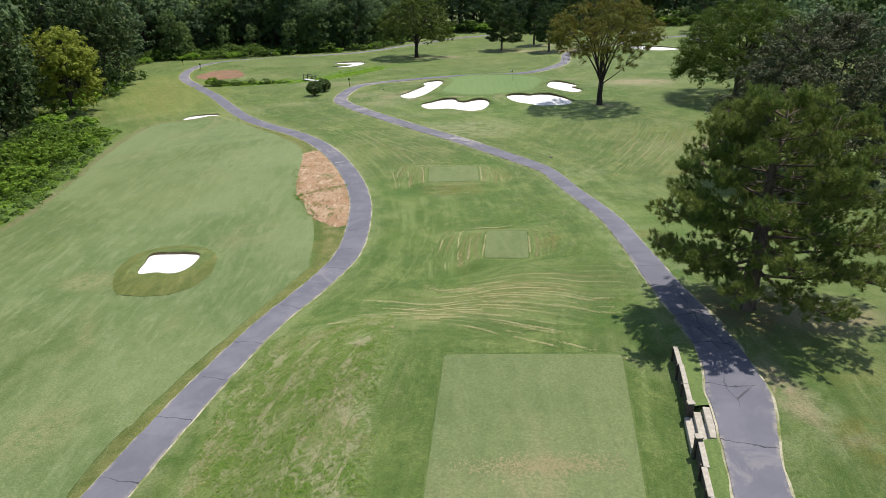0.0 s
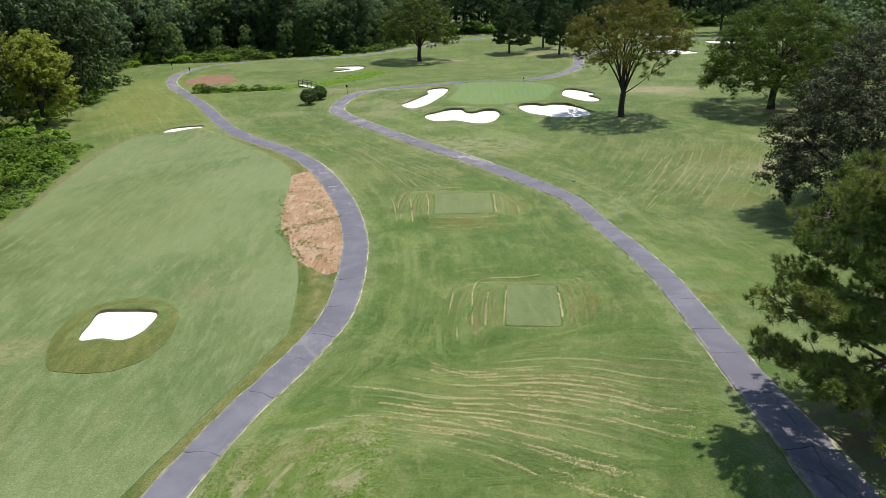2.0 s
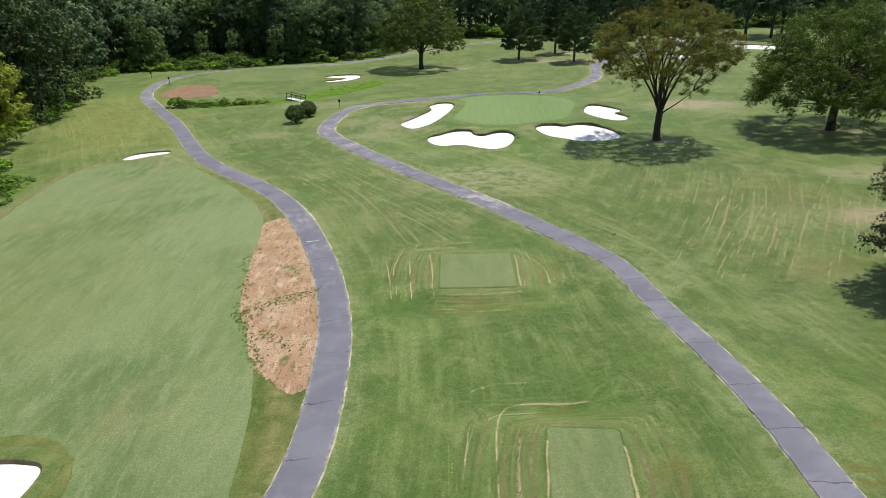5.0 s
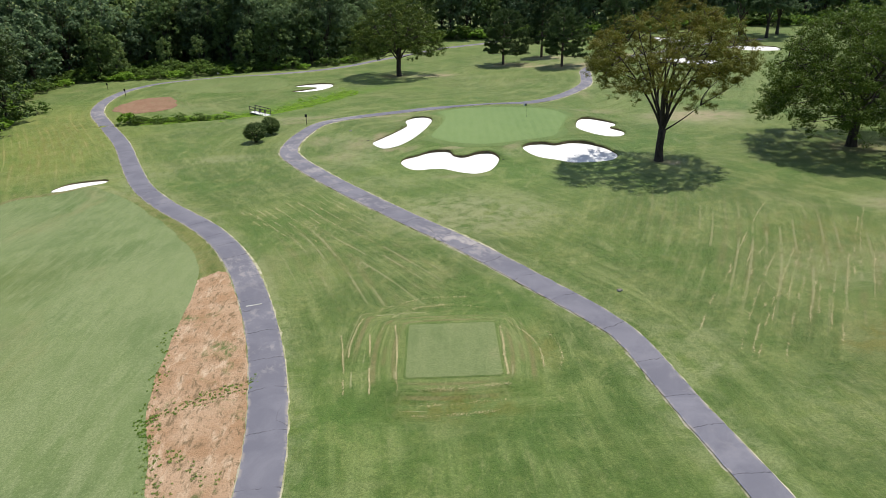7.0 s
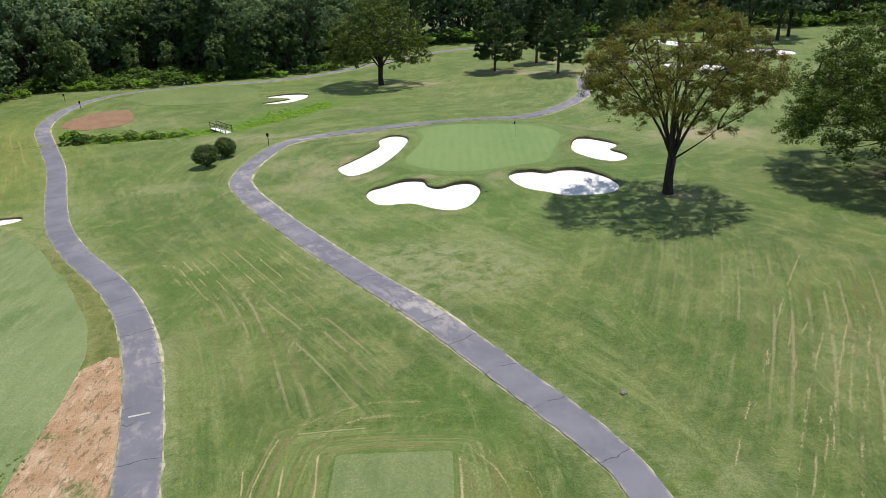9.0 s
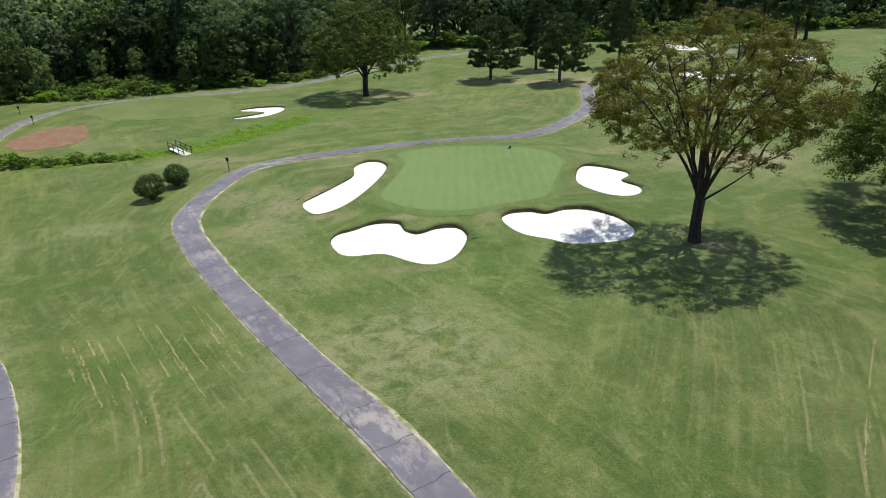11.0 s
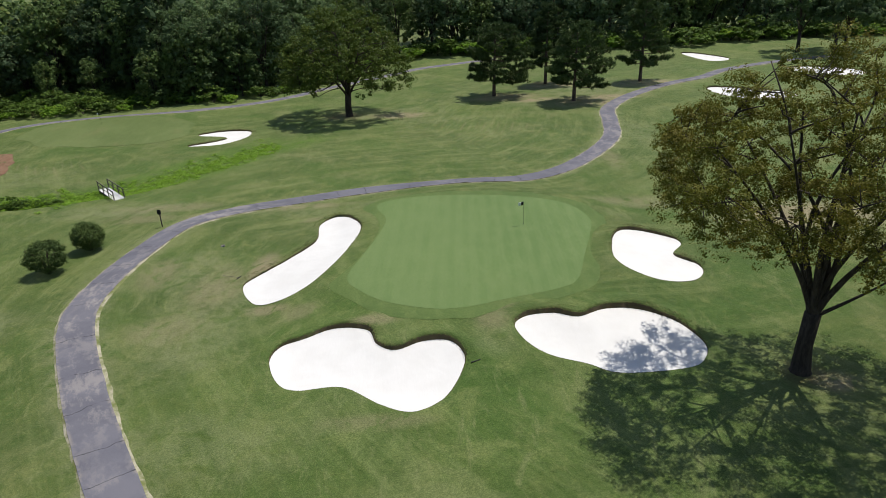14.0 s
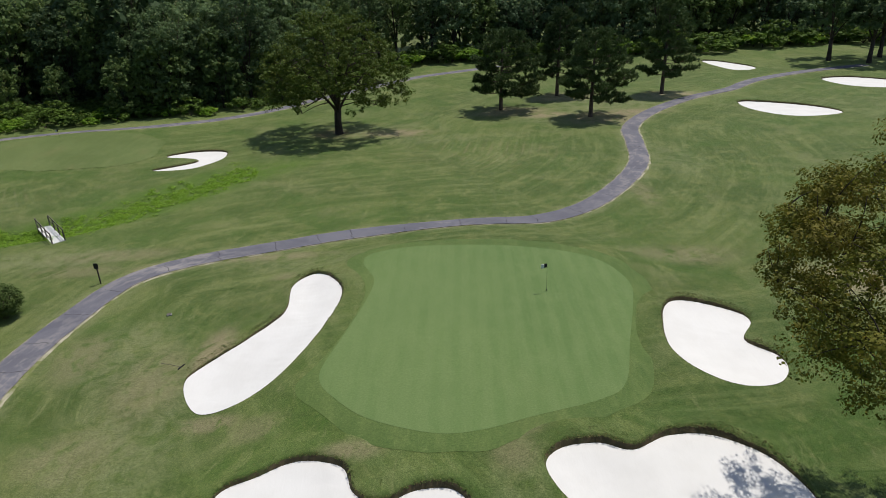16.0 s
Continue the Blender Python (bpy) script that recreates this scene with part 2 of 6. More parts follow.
def verge_mat():
    """Sand and thin grass along the path's edge."""
    g = Graph("worn_verge")
    p = g.pos()
    n, f = g.noise(p, 0.55, 6.0, 0.72, 0.8), g.noise(p, 8.0, 4.0, 0.75)
    col = g.mix(g.span(n, 0.36, 0.64), (0.135, 0.155, 0.050), (0.40, 0.365, 0.28))
    col = g.mix(g.span(f, 0.5, 0.7, 0.0, 0.45), col, (0.13, 0.13, 0.06))
    return g.finish(col, 0.95, f, 0.6, 0.05)


def asphalt_mat():
    g = Graph("asphalt")
    p = g.pos()
    across, along, worn = g.attr("lane")
    blot = g.noise(p, 0.28, 5.0, 0.65, 0.5)
    grain = g.noise(p, 30.0, 3.0, 0.7)
    col = g.mix(g.span(blot, 0.35, 0.68), (0.112, 0.112, 0.136), (0.155, 0.153, 0.178))
    seg = g.maths("FLOOR", g.maths("MULTIPLY", along, 0.045))
    rnd = g.tree.nodes.new("ShaderNodeTexWhiteNoise")
    rnd.noise_dimensions = "1D"
    g.tree.links.new(seg, rnd.inputs["W"])
    col = g.mix(g.maths("MULTIPLY", rnd.outputs["Value"], 0.35), col, (0.098, 0.095, 0.115))
    dust = g.maths("MULTIPLY", g.span(g.noise(p, 0.5, 5.0, 0.7, 0.8), 0.52, 0.66), g.span(g.noise(g.vec(g.maths("MULTIPLY", along, 0.06), 3.0), 1.0, 2.0), 0.5, 0.62, 0.0, 0.35))
    dust = g.maths("MAXIMUM", dust, g.maths("MULTIPLY", worn, g.span(g.noise(g.vec(g.maths("MULTIPLY", across, 0.9), g.maths("MULTIPLY", along, 0.35), 7.0), 1.0, 6.0, 0.75), 0.47, 0.60, 0.05, 0.95)))
    col = g.mix(dust, col, (0.31, 0.285, 0.27))
    edge = g.maths("MULTIPLY", g.span(g.maths("ABSOLUTE", across), 0.80, 1.0), g.span(g.noise(p, 1.2, 4.0, 0.7), 0.45, 0.6, 0.0, 0.6))
    col = g.mix(edge, col, (0.30, 0.265, 0.22))
    wob = g.maths("MULTIPLY", g.noise(p, 0.5, 4.0, 0.6), 0.3)
    one = g.tree.nodes.new("ShaderNodeTexVoronoi")
    one.voronoi_dimensions, one.feature = "1D", "DISTANCE_TO_EDGE"
    g.put(g.maths("ADD", g.maths("MULTIPLY", along, 0.24), wob), one.inputs["W"])
    one.inputs["Scale"].default_value = 1.0
    crack = g.span(one.outputs["Distance"], 0.003, 0.010, 1.0, 0.0)
    net = g.node("ShaderNodeTexVoronoi", Vector=g.vec(g.maths("ADD", g.maths("MULTIPLY", across, 0.30), wob), g.maths("ADD", g.maths("MULTIPLY", along, 0.17), wob)), Scale=1.0)
    net.feature = "DISTANCE_TO_EDGE"
    crack = g.maths("MAXIMUM", crack, g.maths("MULTIPLY", g.span(net.outputs["Distance"], 0.003, 0.008, 0.8, 0.0), g.span(g.noise(p, 0.10, 2.0), 0.60, 0.66)))
    crack = g.maths("MULTIPLY", crack, g.span(g.noise(p, 0.5, 2.0), 0.36, 0.46))
    col = g.mix(g.maths("MULTIPLY", crack, 0.85), col, (0.03, 0.03, 0.035))
    col = g.mix(g.span(grain, 0.4, 0.8, 0.0, 0.3), col, (0.075, 0.075, 0.085))
    return g.finish(col, 0.85, grain, 0.3, 0.02)


def leaf_mat(name, a, b, c, tip=0.12, light=0.28):
    g = Graph(name)
    r, p = g.island(), g.pos()
    col = g.mix(r, a, b)
    col = g.mix(g.span(g.noise(p, 0.35, 3.0), 0.40, 0.66, 0.0, 0.8), col, c)
    col = g.mix(g.span(g.rand(), 0.0, 0.5, 0.75, 0.0), col, a)
    col = g.mix(g.span(g.rand(), 0.6, 1.0, 0.0, 0.5), col, tuple(1.25 * v for v in b))
    rare = g.span(g.maths("FRACT", g.maths("MULTIPLY", r, 37.0)), 1.0 - tip, 1.0, 0.0, 0.5)
    col = g.mix(rare, col, (b[0] * 1.7, b[1] * 1.15, b[2]))
    g.bsdf.inputs["Specular IOR Level"].default_value = 0.14
    return g.finish(col, 0.6, through_light=light)


def bark_mat(name, a, b):
    g = Graph(name)
    p = g.stretch(g.pos(), 1, 1, 0.25)
    n, f = g.noise(p, 5.0, 4.0, 0.7), g.noise(p, 18.0, 3.0)
    return g.finish(g.mix(g.span(n, 0.35, 0.65), a, b), 0.9, g.maths("ADD", n, f), 0.9, 0.06)


def plain_mat(name, a, b, rough=0.7, scale=6.0, metal=0.0):
    g = Graph(name)
    n = g.noise(g.pos(), scale, 4.0, 0.65)
    g.bsdf.inputs["Metallic"].default_value = metal
    return g.finish(g.mix(g.span(n, 0.35, 0.7), a, b), rough, n, 0.3, 0.01)


M_ROUGH = rough_ground()
M_FAIRWAY = turf("fairway_turf", (0.076, 0.128, 0.038), (0.120, 0.176, 0.062), (0.190, 0.240, 0.112), (0.25, 0.230, 0.115), 0.45, 0.10, 3.2, 12.0, 0.95, True)
M_GREEN = turf("green_turf", (0.088, 0.162, 0.046), (0.104, 0.180, 0.053), (0.138, 0.212, 0.074), (0.16, 0.20, 0.075), 0.25, 0.30, 0.55, 3.0, 0.5)
M_FARGREEN = turf("far_green_turf", (0.082, 0.128, 0.034), (0.108, 0.160, 0.048), (0.15, 0.200, 0.070), (0.20, 0.195, 0.085), 0.7, 0.0, fine=1.0)
M_COLLAR = turf("collar_turf", (0.062, 0.120, 0.026), (0.085, 0.148, 0.034), (0.13, 0.19, 0.055), (0.2, 0.2, 0.08), 0.4, 0.0)
M_TEE = turf("tee_turf", (0.086, 0.132, 0.044), (0.118, 0.164, 0.060), (0.158, 0.202, 0.084), (0.285, 0.25, 0.14), 0.75, 0.22, 0.75, 4.0, 1.0)
# darker turf for the narrow strip round each tee
M_LIP = turf("dark_edge_turf", (0.042, 0.088, 0.016), (0.072, 0.128, 0.026), (0.112, 0.160, 0.040), (0.256, 0.224, 0.096), 0.3, 0.0)
M_MOUND = turf("mound_turf", (0.062, 0.094, 0.018), (0.112, 0.142, 0.030), (0.18, 0.19, 0.058), (0.28, 0.24, 0.10), 0.9, 0.0)
M_SAND = sand_mat()
M_CLAY = soil_mat("bare_clay", (0.27, 0.165, 0.092), (0.34, 0.235, 0.150), (0.45, 0.350, 0.245))
M_REDCLAY = soil_mat("red_clay", (0.19, 0.105, 0.065), (0.22, 0.135, 0.085), (0.25, 0.175, 0.11))
M_EARTH = soil_mat("bunker_earth", (0.060, 0.055, 0.028), (0.095, 0.078, 0.044), (0.14, 0.115, 0.068))
M_VERGE = verge_mat()
M_ASPHALT = asphalt_mat()
M_PINE_LIT = leaf_mat("pine_needles_light", (0.070, 0.112, 0.022), (0.190, 0.250, 0.056), (0.25, 0.28, 0.072), 0.06, 0.20)
M_PINE = leaf_mat("pine_needles", (0.030, 0.056, 0.020), (0.072, 0.112, 0.036), (0.098, 0.138, 0.044), 0.04, 0.12)
M_OAK_DARK = leaf_mat("dense_oak_leaves", (0.070, 0.114, 0.014), (0.136, 0.190, 0.024), (0.108, 0.156, 0.018), 0.08, 0.28)
M_OAK = leaf_mat("oak_leaves", (0.070, 0.108, 0.018), (0.130, 0.172, 0.030), (0.100, 0.138, 0.024), 0.10, 0.32)
M_ELM = leaf_mat("olive_leaves", (0.070, 0.086, 0.012), (0.140, 0.150, 0.021), (0.158, 0.128, 0.021), 0.14, 0.32)
M_DARK = leaf_mat("dark_leaves", (0.042, 0.058, 0.026), (0.088, 0.108, 0.048), (0.096, 0.094, 0.050), 0.03, 0.18)
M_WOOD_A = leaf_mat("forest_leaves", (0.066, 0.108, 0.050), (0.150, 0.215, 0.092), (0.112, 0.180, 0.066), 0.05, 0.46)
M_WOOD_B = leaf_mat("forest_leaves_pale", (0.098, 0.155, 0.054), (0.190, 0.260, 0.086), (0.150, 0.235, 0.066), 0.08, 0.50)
# paler, bluer leaves for the far rows: distance haze put into the colour
M_HAZY_WOOD = leaf_mat("hazy_forest_leaves", (0.095, 0.152, 0.080), (0.205, 0.285, 0.140), (0.155, 0.240, 0.105), 0.05, 0.55)
M_SOMBRE = leaf_mat("sombre_leaves", (0.038, 0.064, 0.022), (0.085, 0.122, 0.040), (0.062, 0.098, 0.030), 0.04, 0.30)
M_YELLOW = leaf_mat("yellowish_leaves", (0.176, 0.223, 0.032), (0.284, 0.324, 0.046), (0.230, 0.270, 0.038), 0.1, 0.4)
M_BRUSH = leaf_mat("brush_leaves", (0.062, 0.112, 0.022), (0.125, 0.200, 0.036), (0.095, 0.160, 0.026), 0.08, 0.42)
M_WEED = leaf_mat("weed_leaves", (0.145, 0.26, 0.030), (0.225, 0.37, 0.042), (0.175, 0.31, 0.034), 0.08, 0.5)
M_LIME = leaf_mat("lime_weed_leaves", (0.100, 0.172, 0.022), (0.185, 0.295, 0.034), (0.14, 0.235, 0.028), 0.10, 0.44)
M_SHRUB = leaf_mat("shrub_leaves", (0.040, 0.075, 0.022), (0.080, 0.118, 0.030), (0.065, 0.10, 0.026), 0.06, 0.25)
M_TUFT = leaf_mat("bank_grass", (0.085, 0.175, 0.020), (0.165, 0.275, 0.040), (0.22, 0.26, 0.085), 0.2, 0.42)
M_CLIPPINGS = leaf_mat("dry_clippings", (0.20, 0.19, 0.09), (0.34, 0.28, 0.17), (0.30, 0.26, 0.14), 0.1, 0.1)
M_HAY = leaf_mat("dry_hay", (0.36, 0.32, 0.165), (0.52, 0.46, 0.275), (0.42, 0.36, 0.19), 0.1, 0.1)
M_FRINGE = leaf_mat("fringe_grass", (0.055, 0.095, 0.020), (0.22, 0.235, 0.10), (0.075, 0.125, 0.030), 0.2, 0.3)
M_BARK = bark_mat("brown_bark", (0.034, 0.027, 0.021), (0.070, 0.056, 0.044))
M_PINEBARK = bark_mat("pine_bark", (0.075, 0.055, 0.042), (0.16, 0.120, 0.095))
M_STONE = plain_mat("weathered_concrete", (0.30, 0.27, 0.225), (0.40, 0.365, 0.31), 0.9)
M_TIMBER = plain_mat("dark_timber", (0.055, 0.045, 0.038), (0.10, 0.082, 0.066), 0.85)
M_BRIDGE = plain_mat("grey_planks", (0.52, 0.52, 0.51), (0.66, 0.66, 0.65), 0.8)
M_RAIL = plain_mat("weathered_rail", (0.10, 0.088, 0.075), (0.17, 0.15, 0.13), 0.8)
M_BLACK = plain_mat("black_metal", (0.015, 0.016, 0.015), (0.03, 0.032, 0.03), 0.5)
M_CLOTH_W = plain_mat("white_cloth", (0.78, 0.78, 0.76), (0.85, 0.85, 0.84), 0.8)
M_PLASTIC = plain_mat("grey_lid", (0.25, 0.25, 0.23), (0.36, 0.36, 0.34), 0.6)


# ---- shapes ----
def step(a, b, v):
    u = np.clip((v - a) / (b - a), 0, 1)
    return u * u * (3 - 2 * u)


def box_dist(x, y, cx, cy, hx, hy, turn):
    c, s = math.cos(radians(turn)), math.sin(radians(turn))
    u, v = (x - cx) * c + (y - cy) * s, -(x - cx) * s + (y - cy) * c
    dx, dy = np.abs(u) - hx, np.abs(v) - hy
    return np.hypot(np.maximum(dx, 0), np.maximum(dy, 0)) + np.minimum(np.maximum(dx, dy), 0), u, v


TEE_B = (5.3, 50.9, 1.74, 2.98, -6.0)
TEE_C = (1.5, 74.5, 2.85, 3.15, -1.0)


def wall_x(y):
    return 11.19 - (27.9 - np.minimum(y, 27.9)) * 0.213


def terrain(x, y):
    """The height of the land at x, y (numbers or arrays)."""
    x, y = np.asarray(x, float), np.asarray(y, float)
    xw = wall_x(y)
    stair = 0.25 * step(20.6, 21.2, y) * (1 - step(23.3, 23.9, y))
    high = 3.8 + 0.8 * step(xw + 0.06 + stair - 3.0 * step(27.6, 32, y), xw + 0.50 + stair, x)
    end = 45 + 31 * step(-2, 13.5, x)
    start = 29 - 6 * step(7, 11.8, x)
    z = high * step(-13, -3.5, x) * (1 - step(start, end, y))
    z = z + 1.0 * (1 - step(0.88, 1.45, np.hypot((x - 11.5) / 13.0, (y - 134) / 14.0)))
    d, _, _ = box_dist(x, y, *TEE_B)
    level = 1 - step(0.15, 2.6, d)
    z = z * (1 - level) + 1.0 * level
    d, _, _ = box_dist(x, y, *TEE_C)
    z = z + 0.45 * (1 - step(0.3, 2.4, d))
    z = z - 0.8 * np.exp(-((x + 23) / 11) ** 2 - ((y - 48) / 15) ** 2)
    z = z + 0.45 * (1 - step(0.6, 1.15, np.hypot((x + 23.5) / 4.2, (y - 51.6) / 4.9)))
    cx = np.interp(y, (150, 153, 156, 162, 170, 178), (-60, -40, -31, -24, -18.5, -12))
    inside = step(149, 152, y) * (1 - step(176, 179, y)) * (1 - step(-16, -10, x))
    z = z - 0.5 * inside * (1 - step(1.2, 3.6, np.abs(x - cx) * 0.6)) * step(-62, -55, x)
    z = z + 0.6 * np.exp(-((x + 38.2) / 2.6) ** 2 - ((y - 112.8) / 2.2) ** 2)
    z = z + 0.5 * (1 - step(0.5, 1.3, np.hypot((x + 44) / 16, (y - 190) / 11)))
    z = z + 2.0 * step(225, 300, y) + 0.22 * np.sin(x * 0.07 + 1.0) * np.sin(y * 0.05 + 0.6) * step(55, 75, y)
    return z


def height(x, y):
    return float(terrain(x, y))


def spline(points, closed=False, gap=0.5):
    """A smooth curve through the points, sampled about every gap metres."""
    p = np.array(points, float)
    n = len(p)
    out = []
    for i in range(n if closed else n - 1):
        if closed:
            a, b, c, d = p[(i - 1) % n], p[i], p[(i + 1) % n], p[(i + 2) % n]
        else:
            a, b, c, d = p[max(i - 1, 0)], p[i], p[i + 1], p[min(i + 2, n - 1)]
        k = max(2, int(np.linalg.norm(c - b) / gap))
        for u in np.arange(k) / k:
            out.append(0.5 * (2 * b + (c - a) * u + (2 * a - 5 * b + 4 * c - d) * u * u + (3 * b - a - 3 * c + d) * u ** 3))
    if not closed:
        out.append(p[-1])
    return np.array(out)


def ring_normals(r):
    """Outward normals of a closed ring."""
    t = np.roll(r, -1, 0) - np.roll(r, 1, 0)
    t /= np.linalg.norm(t, axis=1)[:, None] + 1e-9
    nrm = np.stack([t[:, 1], -t[:, 0]], 1)
    area = np.sum(r[:, 0] * np.roll(r[:, 1], -1) - np.roll(r[:, 0], -1) * r[:, 1])
    return nrm if area > 0 else -nrm


def ring_dist(x, y, r):
    """Signed distance to a closed ring, positive within."""
    d = np.full(x.shape, 1e9)
    odd = np.zeros(x.shape, bool)
    m = len(r)
    for i in range(m):
        ax, ay = r[i]
        bx, by = r[(i + 1) % m]
        ex, ey = bx - ax, by - ay
        u = np.clip(((x - ax) * ex + (y - ay) * ey) / (ex * ex + ey * ey + 1e-12), 0, 1)
        d = np.minimum(d, np.hypot(x - ax - u * ex, y - ay - u * ey))
        with np.errstate(divide="ignore", invalid="ignore"):
            odd ^= ((ay > y) != (by > y)) & (x < ex * (y - ay) / (by - ay + 1e-12) + ax)
    return np.where(odd, d, -d)


def mesh_from(verts, faces, material, name="mesh", smooth=False):
    me = bpy.data.meshes.new(name)
    me.from_pydata([tuple(map(float, v)) for v in verts], [], [tuple(map(int, f)) for f in faces])
    me.materials.append(material)
    if smooth:
        me.polygons.foreach_set("use_smooth", [True] * len(me.polygons))
    me.update()
    return me


def quads_mesh(v, k, material, name):
    """A mesh of separate faces with k corners each, from an array of corners."""
    n = len(v) // k
    me = bpy.data.meshes.new(name)
    me.vertices.add(len(v))
    me.vertices.foreach_set("co", np.asarray(v, np.float32).ravel())
    me.loops.add(len(v))
    me.loops.foreach_set("vertex_index", np.arange(len(v), dtype=np.int32))
    me.polygons.add(n)
    me.polygons.foreach_set("loop_start", np.arange(0, len(v), k, dtype=np.int32))
    me.materials.append(material)
    me.update()
    me.validate()
    return me


def part(name, data, parent, label=""):
    ob = new(name, data)
    ob.parent = parent
    if label:
        tagged(ob, label)
    return ob


def bm_mesh(bm, material, name, smooth=False):
    me = bpy.data.meshes.new(name)
    bm.to_mesh(me)
    bm.free()
    me.materials.append(material)
    if smooth:
        me.polygons.foreach_set("use_smooth", [True] * len(me.polygons))
    return me


def box_bm(sx, sy, sz, m=Matrix(), bevel=0.01, bm=None):
    """A bevelled box with its middle at the origin of m."""
    one = bmesh.new()
    bmesh.ops.create_cube(one, size=1, matrix=Matrix.Diagonal((sx, sy, sz, 1)))
    if bevel:
        bmesh.ops.bevel(one, geom=one.edges[:], offset=bevel, segments=1, affect="EDGES")
    bmesh.ops.transform(one, matrix=m, verts=one.verts)
    if bm is None:
        return one
    tmp = bpy.data.meshes.new("tmp")
    one.to_mesh(tmp)
    one.free()
    bm.from_mesh(tmp)
    bpy.data.meshes.remove(tmp)
    return bm


def sheet(name, outline, material, lift=0.03, cut=1.5, label="", hole=None):
    """A patch of turf or soil with that outline, draped over the land."""
    bm = bmesh.new()
    vs = [bm.verts.new((x, y, 0)) for x, y in outline]
    es = [bm.edges.new((vs[i], vs[(i + 1) % len(vs)])) for i in range(len(vs))]
    if hole is not None:
        hs = [bm.verts.new((x, y, 0)) for x, y in hole]
        es += [bm.edges.new((hs[i], hs[(i + 1) % len(hs)])) for i in range(len(hs))]
    bmesh.ops.triangle_fill(bm, edges=es, use_beauty=True)
    lo, hi = outline.min(0), outline.max(0)
    for axis in (0, 1):
        c = math.ceil(lo[axis] / cut) * cut
        while c < hi[axis]:
            co, no = [0, 0, 0], [0, 0, 0]
            co[axis], no[axis] = c, 1
            bmesh.ops.bisect_plane(bm, geom=bm.verts[:] + bm.edges[:] + bm.faces[:], plane_co=co, plane_no=no, dist=1e-4)
            c += cut
    for v in bm.verts:
        v.co.z = height(v.co.x, v.co.y) + lift
    bmesh.ops.recalc_face_normals(bm, faces=bm.faces)
    if bm.faces and sum(f.normal.z for f in bm.faces) < 0:
        bmesh.ops.reverse_faces(bm, faces=bm.faces)
    return tagged(new(name, bm_mesh(bm, material, name, True)), label, kind="structure")


def wobble(ring, amount, size, seed):
    nrm = ring_normals(ring)
    k = np.array([noise.noise(Vector((x / size, y / size, seed))) for x, y in ring])
    return ring + nrm * (k * amount)[:, None]


# ---- the plan ----
PATH_LEFT = spline([(-16, -60), (-18, -30), (-18.6, -6), (-17.6, 14), (-16.1, 24.1), (-14.43, 32.68), (-12.98, 38.42), (-11.66, 42.39), (-9.83, 46.87), (-8.25, 52.22), (-7.98, 59), (-8.69, 67.58), (-11.11, 77.77), (-15.45, 89.26), (-20.55, 97.93), (-27.83, 106.45), (-33.18, 113.95), (-38.29, 123.55), (-45.22, 137.24), (-52.8, 150), (-60.4, 163), (-64.2, 174.5), (-65.5, 186), (-64.1, 193), (-60.5, 198), (-53.5, 200.5), (-40, 202), (-27.5, 206), (-19.3, 212.7), (-12.5, 222.5), (-4, 232), (5, 241), (14, 245.5), (24, 250)])
PATH_RIGHT = spline([(-4.05, -39.99), (1.95, -17.99), (6.15, -1.99), (8.55, 8.01), (11.16, 18.81), (12.34, 22.79), (13.12, 26.3), (13.42, 30), (13.54, 36.5), (13.86, 41.5), (14.26, 47.5), (14.61, 53), (14.45, 60), (13.89, 66.5), (13.05, 74.51), (11.61, 78.4), (8.59, 83.59), (3.51, 91.84), (-1.74, 99.11), (-7.19, 106.95), (-13.3, 116.51), (-18.04, 125.63), (-18.85, 131.99), (-18.27, 138.21), (-16.63, 144.42), (-12.61, 147.61), (-6, 149.8), (1, 151.8), (10.9, 153), (17.2, 153.2), (22.4, 156.3), (27.5, 162.8), (31.8, 170.8), (34, 180), (36, 188.5), (42, 197.5), (51, 206), (60, 212), (68, 220), (81, 227.5), (96, 232)])
FAIRWAY = [(-21, -14), (-30, -24), (-42, -10), (-45, 40), (-42.5, 62), (-43.5, 75), (-46.2, 93), (-47, 109), (-43, 112), (-38.5, 112.8), (-33.4, 109.6), (-27, 101.9), (-22.7, 96.2), (-19.1, 89.8), (-17.9, 84), (-17.2, 78), (-16.3, 71.2), (-14.3, 65.8), (-12.6, 60.6), (-11.5, 54.5), (-11.2, 50), (-12.3, 46.9), (-13.2, 43.8), (-15, 38.6), (-16.1, 34.5), (-17, 30), (-18, 24.5)]
GREEN = [(2.7, 145.2), (6.4, 145.8), (12.7, 145.2), (17.8, 143.4), (20.2, 141.1), (21.1, 137.6), (20.4, 134.4), (19, 130.2), (17.6, 126), (16, 124.6), (12.4, 123.5), (9.5, 122.6), (7.1, 122.6), (3.9, 124), (2, 125.9), (1.1, 127.3), (1.0, 128.9), (1.9, 132.5), (2.9, 136.9), (3.2, 140), (2.2, 143)]
LEFT_GREEN = [(-57, 190), (-55, 197), (-48, 199.5), (-41, 199), (-33, 195), (-30, 189), (-29.5, 183.5), (-35, 179.5), (-42, 178.5), (-52, 182)]
BARE = [(-18.2, 87.2), (-16.0, 88.4), (-14.4, 86.2), (-12.2, 79.8), (-10.5, 73), (-9.5, 66.5), (-9.2, 62), (-9.4, 59.4), (-11.2, 60.1), (-13.7, 63.8), (-15.9, 69.5), (-17.2, 76.5), (-17.8, 82.5)]
